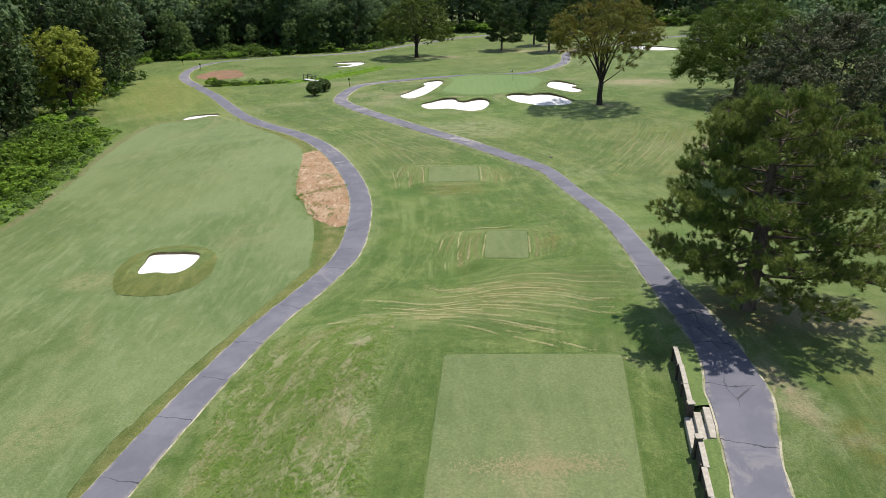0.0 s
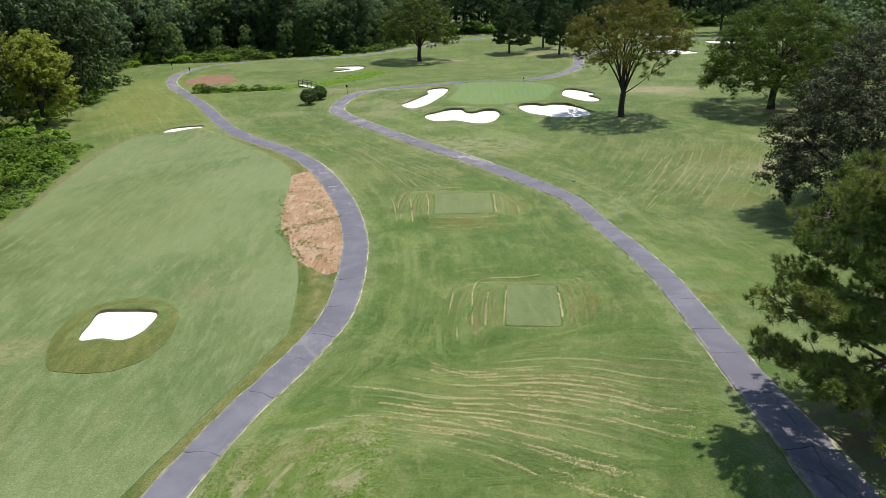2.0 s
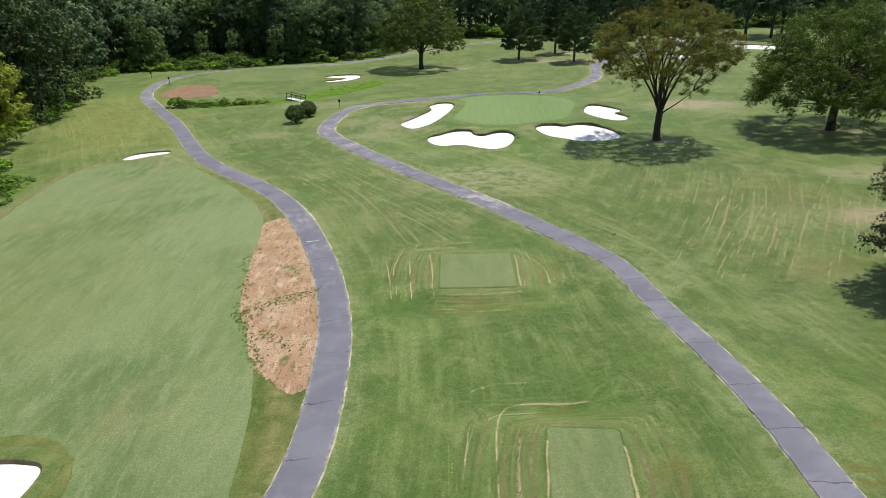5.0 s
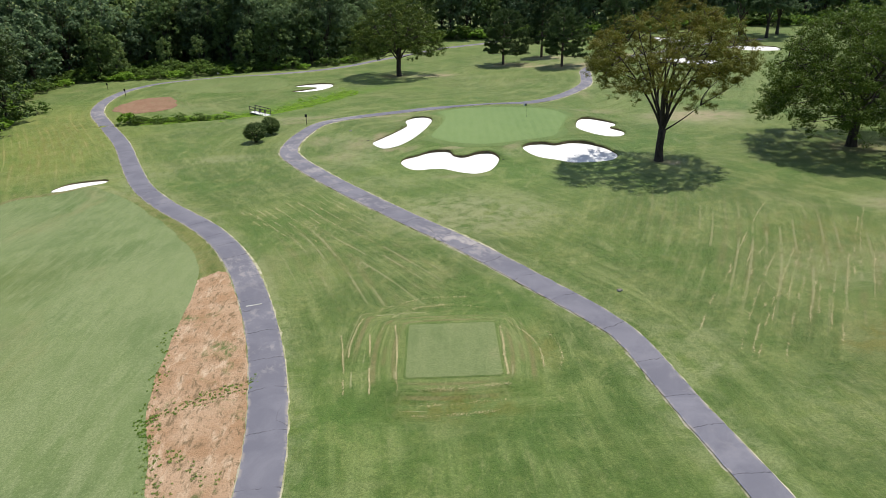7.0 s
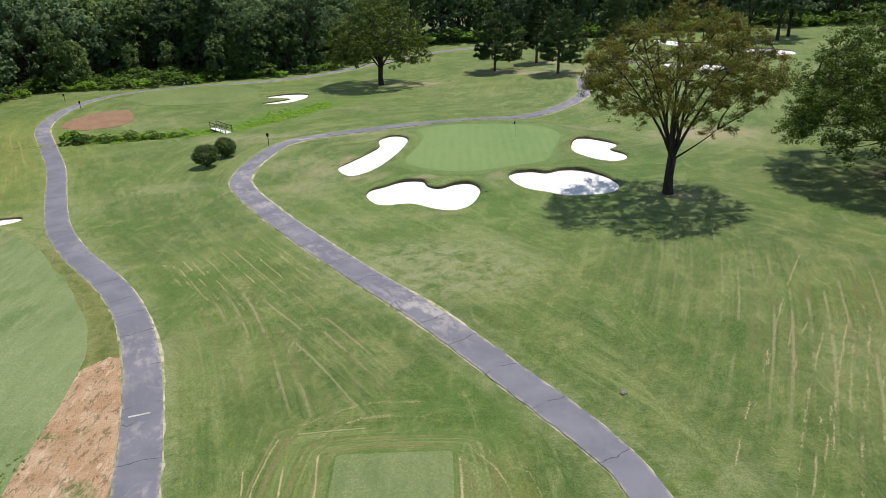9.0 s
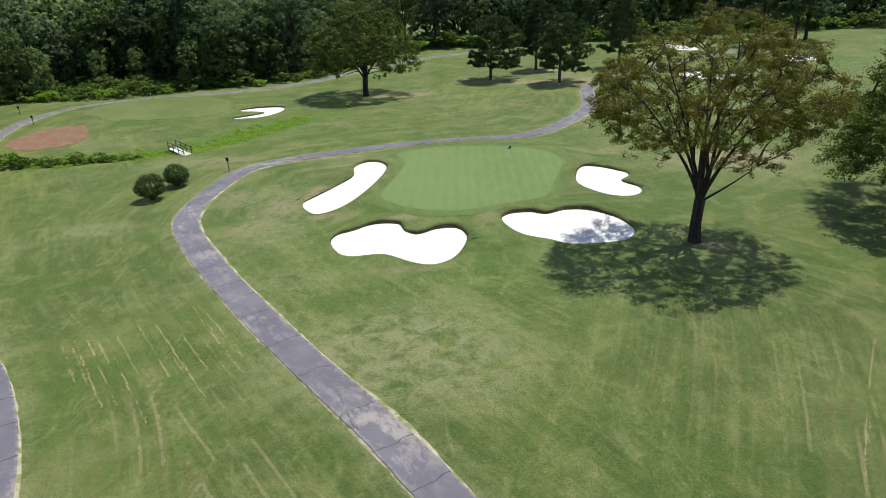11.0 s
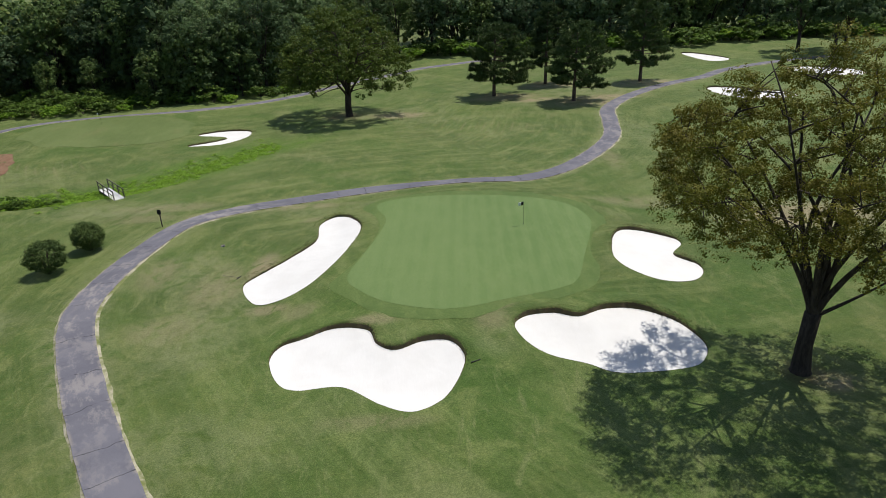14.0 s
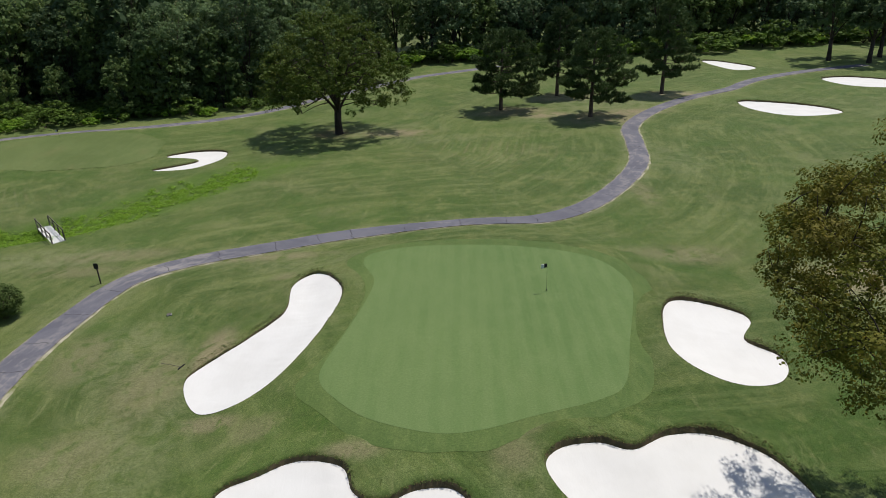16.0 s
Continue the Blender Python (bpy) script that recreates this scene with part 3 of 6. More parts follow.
BUNKERS = {
    "front": [(-3.0, 118.8), (-2.6, 120.5), (-1.2, 121.2), (0.7, 121.9), (2.9, 121.2), (3.6, 119.6), (4.8, 118.8), (6.4, 119.4), (8.2, 119.2), (9.0, 117.5), (8.3, 115.3), (7.3, 113.8), (5.8, 113.1), (4.1, 113.9), (1.8, 115.7), (-0.8, 115.6), (-2.1, 116.5)],
    "shaded": [(12.3, 120.3), (13.3, 121.3), (15.1, 121.5), (16.5, 121.0), (18.4, 121.9), (20.6, 122), (22.8, 120.8), (23.7, 118.5), (23.2, 116.8), (21.8, 115.8), (17.9, 115.6), (16.1, 116.5), (14.1, 117.3), (12.8, 118.6)],
    "long": [(-7.2, 129.2), (-6.6, 131.2), (-3.4, 135), (-2.6, 137), (-2.9, 141), (-1.5, 142.8), (0.1, 141.1), (1.1, 138), (0.2, 132.8), (-1.2, 129.1), (-3.0, 127.1), (-5.5, 126.4)],
    "side": [(21.8, 132.8), (22.8, 134.7), (24.3, 135), (26.9, 134), (27.4, 132.7), (26, 130.4), (27.3, 129), (27.2, 127.5), (25.8, 126.1), (23.4, 125.8), (21.7, 127.1), (21.1, 129.5)],
    "far_left": [(-26.9, 177), (-24.5, 178.6), (-22.4, 180.4), (-23.6, 182), (-27.4, 183.4), (-24.5, 185.5), (-20.4, 185.2), (-19.3, 182.3), (-20.4, 179.2), (-22.7, 177)],
    "far_back": [(68, 245), (71, 244.6), (75, 236), (73, 232.5), (69.5, 234)],
    "far_right": [(56.4, 200.6), (59.5, 200.8), (65.7, 196), (67.5, 191), (62.5, 189.4), (58.6, 190.9), (56.2, 195.5)],
    "far_side": [(80, 219), (85.6, 220.3), (91, 215), (90, 209), (85.3, 208.7), (80.7, 212)],
    "fairway": [(-25.3, 50.2), (-25.6, 52.4), (-25.6, 53.9), (-24.0, 54.1), (-21.6, 53.8), (-21.2, 52.6), (-21.5, 50.9), (-22.4, 50.1), (-23.9, 50.4)],
    "small": [(-43.6, 113.6), (-43.1, 116.2), (-40.5, 117.4), (-38.7, 117.3), (-38.8, 116), (-41.2, 113.9)],
}
RINGS = {k: spline(v, True, 0.25) for k, v in BUNKERS.items()}
MOUND = spline([(-27.0, 49.2), (-27.8, 52.3), (-27.2, 55.2), (-24.8, 56.6), (-22, 56), (-20.2, 54.2), (-19.4, 51.6), (-19.8, 48.8), (-21.4, 47), (-24.2, 46.7), (-26, 47.4)], True, 0.4)


def axis_steps(lo, hi, gap, far, start):
    """Even steps between lo and hi, then wider and wider ones out to far."""
    mid = list(np.arange(lo, hi + gap / 2, gap))
    out, d, x = [], gap, hi
    while x < far:
        d *= 1.35
        x += d
        out.append(x)
    back, d, x = [], gap, lo
    while x > start:
        d *= 1.35
        x -= d
        back.append(x)
    return np.array(back[::-1] + mid + out)


def near_curve(x, y, c):
    """Distance to a curve, and the way along it."""
    best, along = np.full(x.shape, 1e9), np.zeros(x.shape)
    run = 0.0
    for i in range(len(c) - 1):
        a, e = c[i], c[i + 1] - c[i]
        length = np.hypot(*e)
        u = np.clip(((x - a[0]) * e[0] + (y - a[1]) * e[1]) / (length ** 2 + 1e-12), 0, 1)
        d = np.hypot(x - a[0] - u * e[0], y - a[1] - u * e[1])
        hit = d < best
        best, along = np.where(hit, d, best), np.where(hit, run + u * length, along)
        run += length
    return best, along


def fairway_edge(y):
    """The fairway's outer side, towards the woods."""
    return np.interp(y, (20, 40, 62, 70, 78, 94, 101, 108), (-43.5, -43.4, -41.7, -42.2, -42.9, -46.3, -48.1, -49.5))


# patches of yellow-brown weeds: place, reach across and along, amount
RUSTY = ((16.3, 48.4, 1.5, 1.3, 0.95), (9.0, 50.0, 1.3, 1.5, 0.5), (4.8, 56.7, 1.2, 0.8, 0.65), (19.2, 52.9, 1.2, 0.9, 0.55), (16.6, 43.6, 1.0, 1.2, 0.6), (29.5, 74.2, 3.4, 2.0, 0.6), (27.1, 73.2, 2.6, 1.6, 0.45), (34, 90, 7, 7, 0.25), (3, 39, 8, 4, 0.25), (1.6, 69.0, 5, 1.6, 0.5), (7.2, 75, 1.2, 3.4, 0.4), (-56, 140, 5, 22, 0.35, 20), (-62, 120, 4, 14, 0.3, 20), (16.6, 20.6, 1.6, 2.6, 0.6), (18.5, 26, 2.5, 4, 0.35), (17.5, 38, 2, 3, 0.3))


def give_cover(me, gx, gy):
    """What grows at each point of a mesh, and how the mower went there."""
    # cover: dry, weedy, bare
    dl, al = near_curve(gx, gy, PATH_LEFT[::2])
    dr, ar = near_curve(gx, gy, PATH_RIGHT[::2])
    dry = 0.55 * (1 - step(1.2, 2.6, np.minimum(dl, dr)))
    weed, soil = np.zeros_like(dry), np.zeros_like(dry)

    def blob(cx, cy, rx, ry, k=1.0, turn=0.0):
        c, s = math.cos(radians(turn)), math.sin(radians(turn))
        u, v = (gx - cx) * c + (gy - cy) * s, -(gx - cx) * s + (gy - cy) * c
        return k * (1 - step(0.35, 1.1, np.hypot(u / rx, v / ry)))

    dry_near = ((41, 138, 12, 7, 0.75), (3, 38, 9, 6, 0.35), (4, 100, 11, 8, 0.85), (-27, 125.5, 6, 3, 0.6), (16.6, 71.5, 2.2, 1.6, 0.7), (15.6, 62, 1.2, 3, 0.5), (-9, 125, 5, 10, 0.5), (11, 119, 2, 2, 0.4), (-6, 111, 8, 4, 0.35), (-12, 133, 4, 6, 0.5), (33, 84, 9, 6, 0.4), (16, 75, 5, 4, 0.4))
    dry_far = ((36, 205, 14, 9, 0.6), (28, 197, 12, 5, 0.5), (0, 196, 8, 3, 0.45), (-25, 150, 10, 3, 0.6), (8, 187, 12, 3, 0.35), (18, 41, 5, 7, 0.45), (19, 18, 3, 9, 0.4), (15.3, 23, 1.3, 4.5, 0.9), (45, 97, 6, 4, 0.7), (22, 66, 5, 7, 0.3),
              (-38, 119, 9, 2.5, 0.6), (47, 206, 6, 4, 0.6), (36, 172, 5, 9, 0.35), (-3, 146, 9, 2.4, 0.4), (-45, 165, 12, 5, 0.3))
    for b in dry_near + dry_far:
        dry = np.maximum(dry, blob(*b))
    for k, r in RINGS.items():
        dry = np.maximum(dry, 0.15 * blob(*r.mean(0), *(np.ptp(r, axis=0) * 0.75)))
    cx = np.interp(gy, (150, 153, 156, 162, 170, 178), (-60, -40, -31, -24, -18.5, -12))
    weed = np.maximum(weed, step(149, 152, gy) * (1 - step(176, 181, gy)) * (1 - step(2.5, 5.5, np.abs(gx - cx) * 0.7)) * step(-52.5, -49.5, gx))
    out = fairway_edge(gy) - gx
    ends = 1 - step(104, 110, gy + 0.5 * (gx + 50))
    weed = np.maximum(weed, step(0.9, 2.0, out) * ends)
    near = (gx > -58) & (gx < -8) & (gy > 18) & (gy < 118)
    edge = np.full(gx.shape, 99.0)
    edge[near] = -ring_dist(gx[near], gy[near], spline(FAIRWAY, True, 1.5))
    strip = step(-0.15, 0.15, edge) * (1 - step(4.5, 7.0, edge)) * step(0.6, 1.2, dl) * (gx < np.interp(gy, PATH_LEFT[:, 1], PATH_LEFT[:, 0]))
    strip = strip * (1 - step(106, 113, gy)) * (gx > -36)
    rim = step(-0.1, 0.15, edge) * (1 - step(0.7, 1.3, edge)) * ((gx < -36) | (gy > 108))
    dry, soil = np.maximum(dry, 0.9 * rim), np.maximum(soil, 0.55 * rim * (gx < -40))
    dry = np.maximum(dry, 0.85 * strip * (1 - step(0.25, 0.55, np.abs(edge - np.where(gy < 62, 1.5, 0.25)))) * np.where(gy < 62, 1.0, 0.8))
    bank = step(-13.5, -12.0, gx) * (1 - step(-4.2, -2.8, gx)) * (1 - step(36, 40, gy)) * step(1.3, 2.0, dl)
    weed = np.maximum(weed, blob(-57, 145, 15, 44, 0.3, 20))
    dry = np.maximum(dry, blob(-57, 145, 12, 38, 0.38, 20))
    weed, dry = np.maximum(weed, 0.85 * bank), np.where(bank > 0.2, 0.9, dry)
    soil = np.maximum(soil, blob(17.2, 32.5, 4.6, 4.8, 1.0))
    soil = np.maximum(soil, blob(27.9, 114.6, 1.6, 1.6, 0.9))
    for px, py in ((19.4, 205), (30.3, 214.3), (32, 196), (47.7, 210.8), (52.4, 117), (-6.5, 193), (36.5, 67)):
        soil = np.maximum(soil, blob(px, py, 3.8, 3.8, 0.85))
        dry = np.maximum(dry, blob(px + 1.5, py - 0.5, 5.5, 3.6, 0.8))
    woods = np.maximum(step(262, 268, gy + 0.9 * np.maximum(0, 20 - gx) * (gx > -36) + 54 * (gx <= -36)), (1 - step(-62, -58, gx + 0.18 * np.maximum(0, gy - 60))) * step(40, 60, gy))
    woods = np.maximum(woods, step(62, 70, gx - 0.35 * np.maximum(0, gy - 118)) * (1 - step(150, 190, gy)) * step(60, 85, gy) * 0.7)
    soil, weed = np.maximum(soil, 0.5 * woods), np.maximum(weed, woods)
    # mower: across, along, dry streaks
    nearer = dl < dr
    su, sv = np.where(nearer, dl, dr), np.where(nearer, al, ar)
    mask = np.full(gx.shape, 0.0)
    arc = (gy + np.interp(gx, (-14, -4, -1, 3, 12), (-3.8, -0.9, 0.6, 4.0, 9.4))) * 0.8
    hill = blob(3, 39, 11, 7)
    su, sv = np.where(hill > 0, arc * 1.2, su), np.where(hill > 0, gx * 1.0, sv)
    mask = np.maximum(mask, 1.0 * hill)
    right = np.maximum(blob(30, 86, 13, 15), 0.4 * blob(24, 98, 9, 9))
    bend = gx * 0.87 - gy * 0.49 + 0.004 * (gy - 80) ** 2
    su, sv = np.where(right > 0, bend, su), np.where(right > 0, gy, sv)
    mask = np.maximum(mask, 0.55 * right)
    mask = np.maximum(mask, 0.55 * blob(-6, 90, 7, 14, 1.0, 30))
    mask = np.maximum(mask, 0.75 * blob(-57, 140, 11, 34, 1.0, 20))
    mask = np.maximum(mask, np.maximum(0.4 * blob(-45, 168, 12, 6), 0.35 * blob(12, 178, 16, 10)))
    mask = np.maximum(mask, 0.2 * blob(-2.2, 24, 1.6, 12))
    for tee, k in ((TEE_B, 1.4), (TEE_C, 1.5)):
        d, u, v = box_dist(gx, gy, *tee)
        d = np.maximum(np.abs(u) - tee[2], (np.abs(v) - tee[3]) * 1.3) + 0.28 * np.maximum(0, np.hypot(u, v) - tee[2])
        on = (d < 6.0)
        m = k * (1 - step(2.0, 4.2, d - 1.6 * (u < 0))) * step(0.5, 0.9, d)
        su, sv = np.where(on, d * 1.3, su), np.where(on, np.where(np.abs(u) > np.abs(v), v, u), sv)
        below = step(tee[3] - 0.4, tee[3] + 0.4, -v)
        m = m * (1 - below * (1.0 if tee is TEE_B else step(tee[2] - 0.5, tee[2] + 0.3, np.abs(u))))
        mask = np.where(on, m, mask)
    tan = np.zeros_like(dry)
    for b in ((20.5, 203, 7.5, 4), (31, 212, 7, 4), (33.5, 194, 7.5, 4.2), (48.5, 208.5, 8, 4.4), (2.8, 191.8, 6, 3.2), (26, 199, 5, 2.5), (20.5, 31.5, 3.5, 3.2), (14.9, 24.5, 0.9, 4.0), (16.4, 18.4, 0.9, 0.8, 0.9), (16.0, 20.8, 1.1, 0.7, 0.6), (29.3, 113.6, 1.6, 1.2), (41, 139, 9, 4.5), (-6.4, 132.6, 1.5, 4), (37, 197.5, 9, 3), (38, 84, 4, 3), (-9.2, 130, 2.8, 4.8, 0.5), (-4.6, 125.4, 2.2, 0.9, 0.7), (3.4, 121.9, 2.0, 0.8, 0.7), (10.6, 122.8, 2.6, 1.2, 0.6), (27, 144, 6, 2.4, 0.5), (-15, 133, 2.2, 4, 0.5), (-22, 147, 5, 1.5, 0.5), (-3.8, 143.4, 1.6, 0.9, 0.6), (4, 112.4, 4, 0.8, 0.4), (-11, 123.5, 3.5, 2.5, 0.4), (-6, 147.6, 7, 1.0, 0.7), (-15.6, 146.5, 2.5, 1.5, 0.6), (-20, 150, 7, 1.6, 0.5), (-2, 124.5, 2, 1.2, 0.5), (29, 160, 1.5, 5, 0.5), (11, 121, 1.5, 1.5, 0.5), (45, 96.5, 5, 2.2, 0.5), (-5.4, 14.8, 1.6, 2.2)):
        tan = np.maximum(tan, blob(*b))
    rust = np.zeros_like(dry)
    for b in RUSTY:
        rust = np.maximum(rust, blob(*b))
    # tint: lush on the near slope, yellowish by the woods
    lush = (1 - step(58, 92, gy)) * step(-20, -10, gx) * (1 - step(16, 30, gx))
    lush = np.maximum(lush, blob(10, 118, 26, 20, 0.75))
    lush = lush * (1 - 0.8 * bank)
    lush = np.where(strip > 0.02, -1.0 * strip, lush)
    lime = blob(-57, 145, 17, 46, 1.0, 20)
    for name, data in (("cover", (dry, weed, soil)), ("mower", (su, sv, mask)), ("tint", (lush, lime, tan)), ("rust", (rust, rust, rust))):
        a = me.attributes.new(name, "FLOAT_VECTOR", "POINT")
        a.data.foreach_set("vector", np.stack(data, -1).astype(np.float32).ravel())


def build_ground():
    xs, ys = axis_steps(-72, 100, 0.6, 2600, -2600), axis_steps(4, 252, 0.6, 3000, -2000)
    gx, gy = np.meshgrid(xs, ys)
    z = terrain(gx, gy)
    for k, r in RINGS.items():
        lo, hi = r.min(0) - 3, r.max(0) + 3
        jx, jy = (xs > lo[0]) & (xs < hi[0]), (ys > lo[1]) & (ys < hi[1])
        block = np.ix_(jy, jx)
        z[block] -= 0.85 * step(-0.55, 0.1, ring_dist(gx[block], gy[block], r))
    nx, ny = len(xs), len(ys)
    idx = np.arange(nx * ny).reshape(ny, nx)
    faces = np.stack([idx[:-1, :-1], idx[:-1, 1:], idx[1:, 1:], idx[1:, :-1]], -1).reshape(-1, 4)
    me = bpy.data.meshes.new("ground")
    me.vertices.add(nx * ny)
    me.vertices.foreach_set("co", np.stack([gx, gy, z], -1).astype(np.float32).ravel())
    me.loops.add(faces.size)
    me.loops.foreach_set("vertex_index", faces.astype(np.int32).ravel())
    me.polygons.add(len(faces))
    me.polygons.foreach_set("loop_start", np.arange(0, faces.size, 4, dtype=np.int32))
    me.polygons.foreach_set("use_smooth", np.ones(len(faces), bool))
    me.materials.append(M_ROUGH)
    me.update()
    me.validate()
    give_cover(me, gx, gy)
    return tagged(new("ground", me), "mown rough grass with dry streaks and patches", kind="structure")


build_ground()


# where sand lies on the asphalt: place, reach, amount
DUSTY = ((2.5, 93, 4.5, 0.85), (-13, 117, 6, 0.6), (-6.5, 106, 5, 0.5), (-17.5, 129, 9, 0.75), (-14, 146.5, 6, 0.7), (30, 168, 7, 0.5), (13.4, 31, 3, 0.5), (-60, 163, 9, 0.6), (-14.6, 89, 4, 0.5), (35, 184, 8, 0.5))


def ribbon(name, curve, half, material, lift, label, seed, ragged=0.12, crown=0.03):
    """A path along a curve, with ragged edges, following the land."""
    t = np.gradient(curve, axis=0)
    t /= np.linalg.norm(t, axis=1)[:, None]
    nrm = np.stack([t[:, 1], -t[:, 0]], 1)
    run = np.concatenate([[0], np.cumsum(np.linalg.norm(np.diff(curve, axis=0), axis=1))])
    cols = np.array([-1, -0.965, -0.6, 0.6, 0.965, 1] if material is M_VERGE else [-1, -0.6, -0.2, 0.2, 0.6, 1])
    verts, lane = [], []
    wide_of = half if callable(half) else (lambda q: half)
    for i, p in enumerate(curve):
        half = wide_of(p)
        a = half + ragged * noise.noise(Vector((run[i] * 0.9, seed, 0))) + 0.5 * ragged * noise.noise(Vector((run[i] * 3.1, seed, 4)))
        b = half + ragged * noise.noise(Vector((run[i] * 0.9, seed, 9))) + 0.5 * ragged * noise.noise(Vector((run[i] * 3.1, seed, 14)))
        if material is M_VERGE:
            wide = max(k * math.exp(-((p[0] - x) ** 2 + (p[1] - y) ** 2) / r ** 2) for x, y, r, k in DUSTY)
            a, b = a + 0.15 * wide, b + 0.28 * wide
        zl, zr = height(*(p - nrm[i] * 1.15)), height(*(p + nrm[i] * 1.15))
        if p[0] > 0 and p[1] < 33:
            zl = zr = max(zl, zr)
        sand = max(k * math.exp(-((p[0] - x) ** 2 + (p[1] - y) ** 2) / r ** 2) for x, y, r, k in DUSTY)
        sand = max(sand, 0.45 * float(step(150, 165, p[1])))
        for c in cols:
            q = p + nrm[i] * c * (a if c < 0 else b)
            z = 0.5 * (zl + zr) + 0.5 * c * (zr - zl)
            if material is M_VERGE and abs(c) > 0.9 and not (p[0] > 0 and p[1] < 33):
                z = height(*q) - lift + (-0.03 if abs(c) == 1 else 0.03)
            verts.append((q[0], q[1], z + lift + crown * (1 - c * c)))
            lane.append((c, run[i], sand))
    k = len(cols)
    faces = [(i * k + j, (i + 1) * k + j, (i + 1) * k + j + 1, i * k + j + 1) for i in range(len(curve) - 1) for j in range(k - 1)]
    faces = [f[::-1] for f in faces]
    me = mesh_from(verts, faces, material, name, True)
    me.attributes.new("lane", "FLOAT_VECTOR", "POINT").data.foreach_set("vector", np.array(lane, np.float32).ravel())
    return tagged(new(name, me), label, kind="structure")


def right_half(p):
    """Half the width of the right-hand path, which swells where it turns by the steps."""
    return float(np.interp(p[1], (16, 20, 22.2, 24.2, 26.0, 29.0, 36.0, 45.0, 76.0, 80.0, 90.0, 118.0, 130.0, 152.0), (1.00, 0.98, 1.18, 1.36, 1.14, 1.06, 0.94, 0.86, 0.92, 1.10, 1.15, 1.20, 1.20, 1.12)))


ribbon("path_edge_left", PATH_LEFT, 1.20, M_VERGE, 0.02, "worn sandy verge along the cart path", 1.0, 0.12, 0.0)
ribbon("path_edge_right", PATH_RIGHT, lambda p: right_half(p) + 0.10, M_VERGE, 0.05, "worn sandy verge along the cart path", 2.0, 0.12, 0.0)
ribbon("path_left", PATH_LEFT, 1.10, M_ASPHALT, 0.04, "grey asphalt cart path with fine cracks", 3.0, 0.06)
ribbon("path_right", PATH_RIGHT, right_half, M_ASPHALT, 0.075, "grey asphalt cart path with fine cracks", 4.0, 0.06)


def tee_ring(tee, grow=0.0):
    cx, cy, hx, hy, turn = tee
    c, s = math.cos(radians(turn)), math.sin(radians(turn))
    hx, hy, r = hx + grow, hy + grow, 0.25 + grow
    pts = []
    for sx, sy, a0 in ((1, 1, 0), (-1, 1, 90), (-1, -1, 180), (1, -1, 270)):
        for a in range(0, 91, 15):
            u = sx * (hx - r) + r * math.cos(radians(a0 + a))
            v = sy * (hy - r) + r * math.sin(radians(a0 + a))
            pts.append((cx + u * c - v * s, cy + u * s + v * c))
    return np.array(pts)


def quad_ring(corners, grow=0.0):
    """A four-sided outline with slightly rounded corners."""
    c = np.array(corners, float)
    c = c + (c - c.mean(0)) / np.linalg.norm(c - c.mean(0), axis=1)[:, None] * grow * 1.4
    pts = []
    for i in range(4):
        a, b, d = c[i - 1], c[i], c[(i + 1) % 4]
        p, q = b + (a - b) / np.linalg.norm(a - b) * 0.35, b + (d - b) / np.linalg.norm(d - b) * 0.35
        pts += [(1 - u) ** 2 * p + 2 * u * (1 - u) * b + u * u * q for u in (0, 0.33, 0.67, 1)]
        r = d + (b - d) / np.linalg.norm(b - d) * 0.35
        pts += [q + (r - q) * u for u in np.arange(0.1, 0.95, 0.1)]
    return np.array(pts)


def fairway_zones(x, y):
    """Olive, coarser turf and worn places of the fairway."""
    def spot(cx, cy, rx, ry):
        return 1 - step(0.3, 1.2, np.hypot((x - cx) / rx, (y - cy) / ry))
    olive = np.zeros_like(x)
    for cx, cy, rx, ry in ((-39, 62, 7, 16), (-36, 78, 8, 10), (-31, 71, 7, 9), (-33, 88, 5, 7), (-30, 36, 7, 10)):
        olive = np.maximum(olive, spot(cx, cy, rx, ry))
    worn = np.maximum(0.55 * spot(-29, 49.5, 3.2, 2.2), 0.4 * spot(-22, 29.5, 2.5, 3.5))
    return np.stack([olive, worn, np.zeros_like(x)], -1)


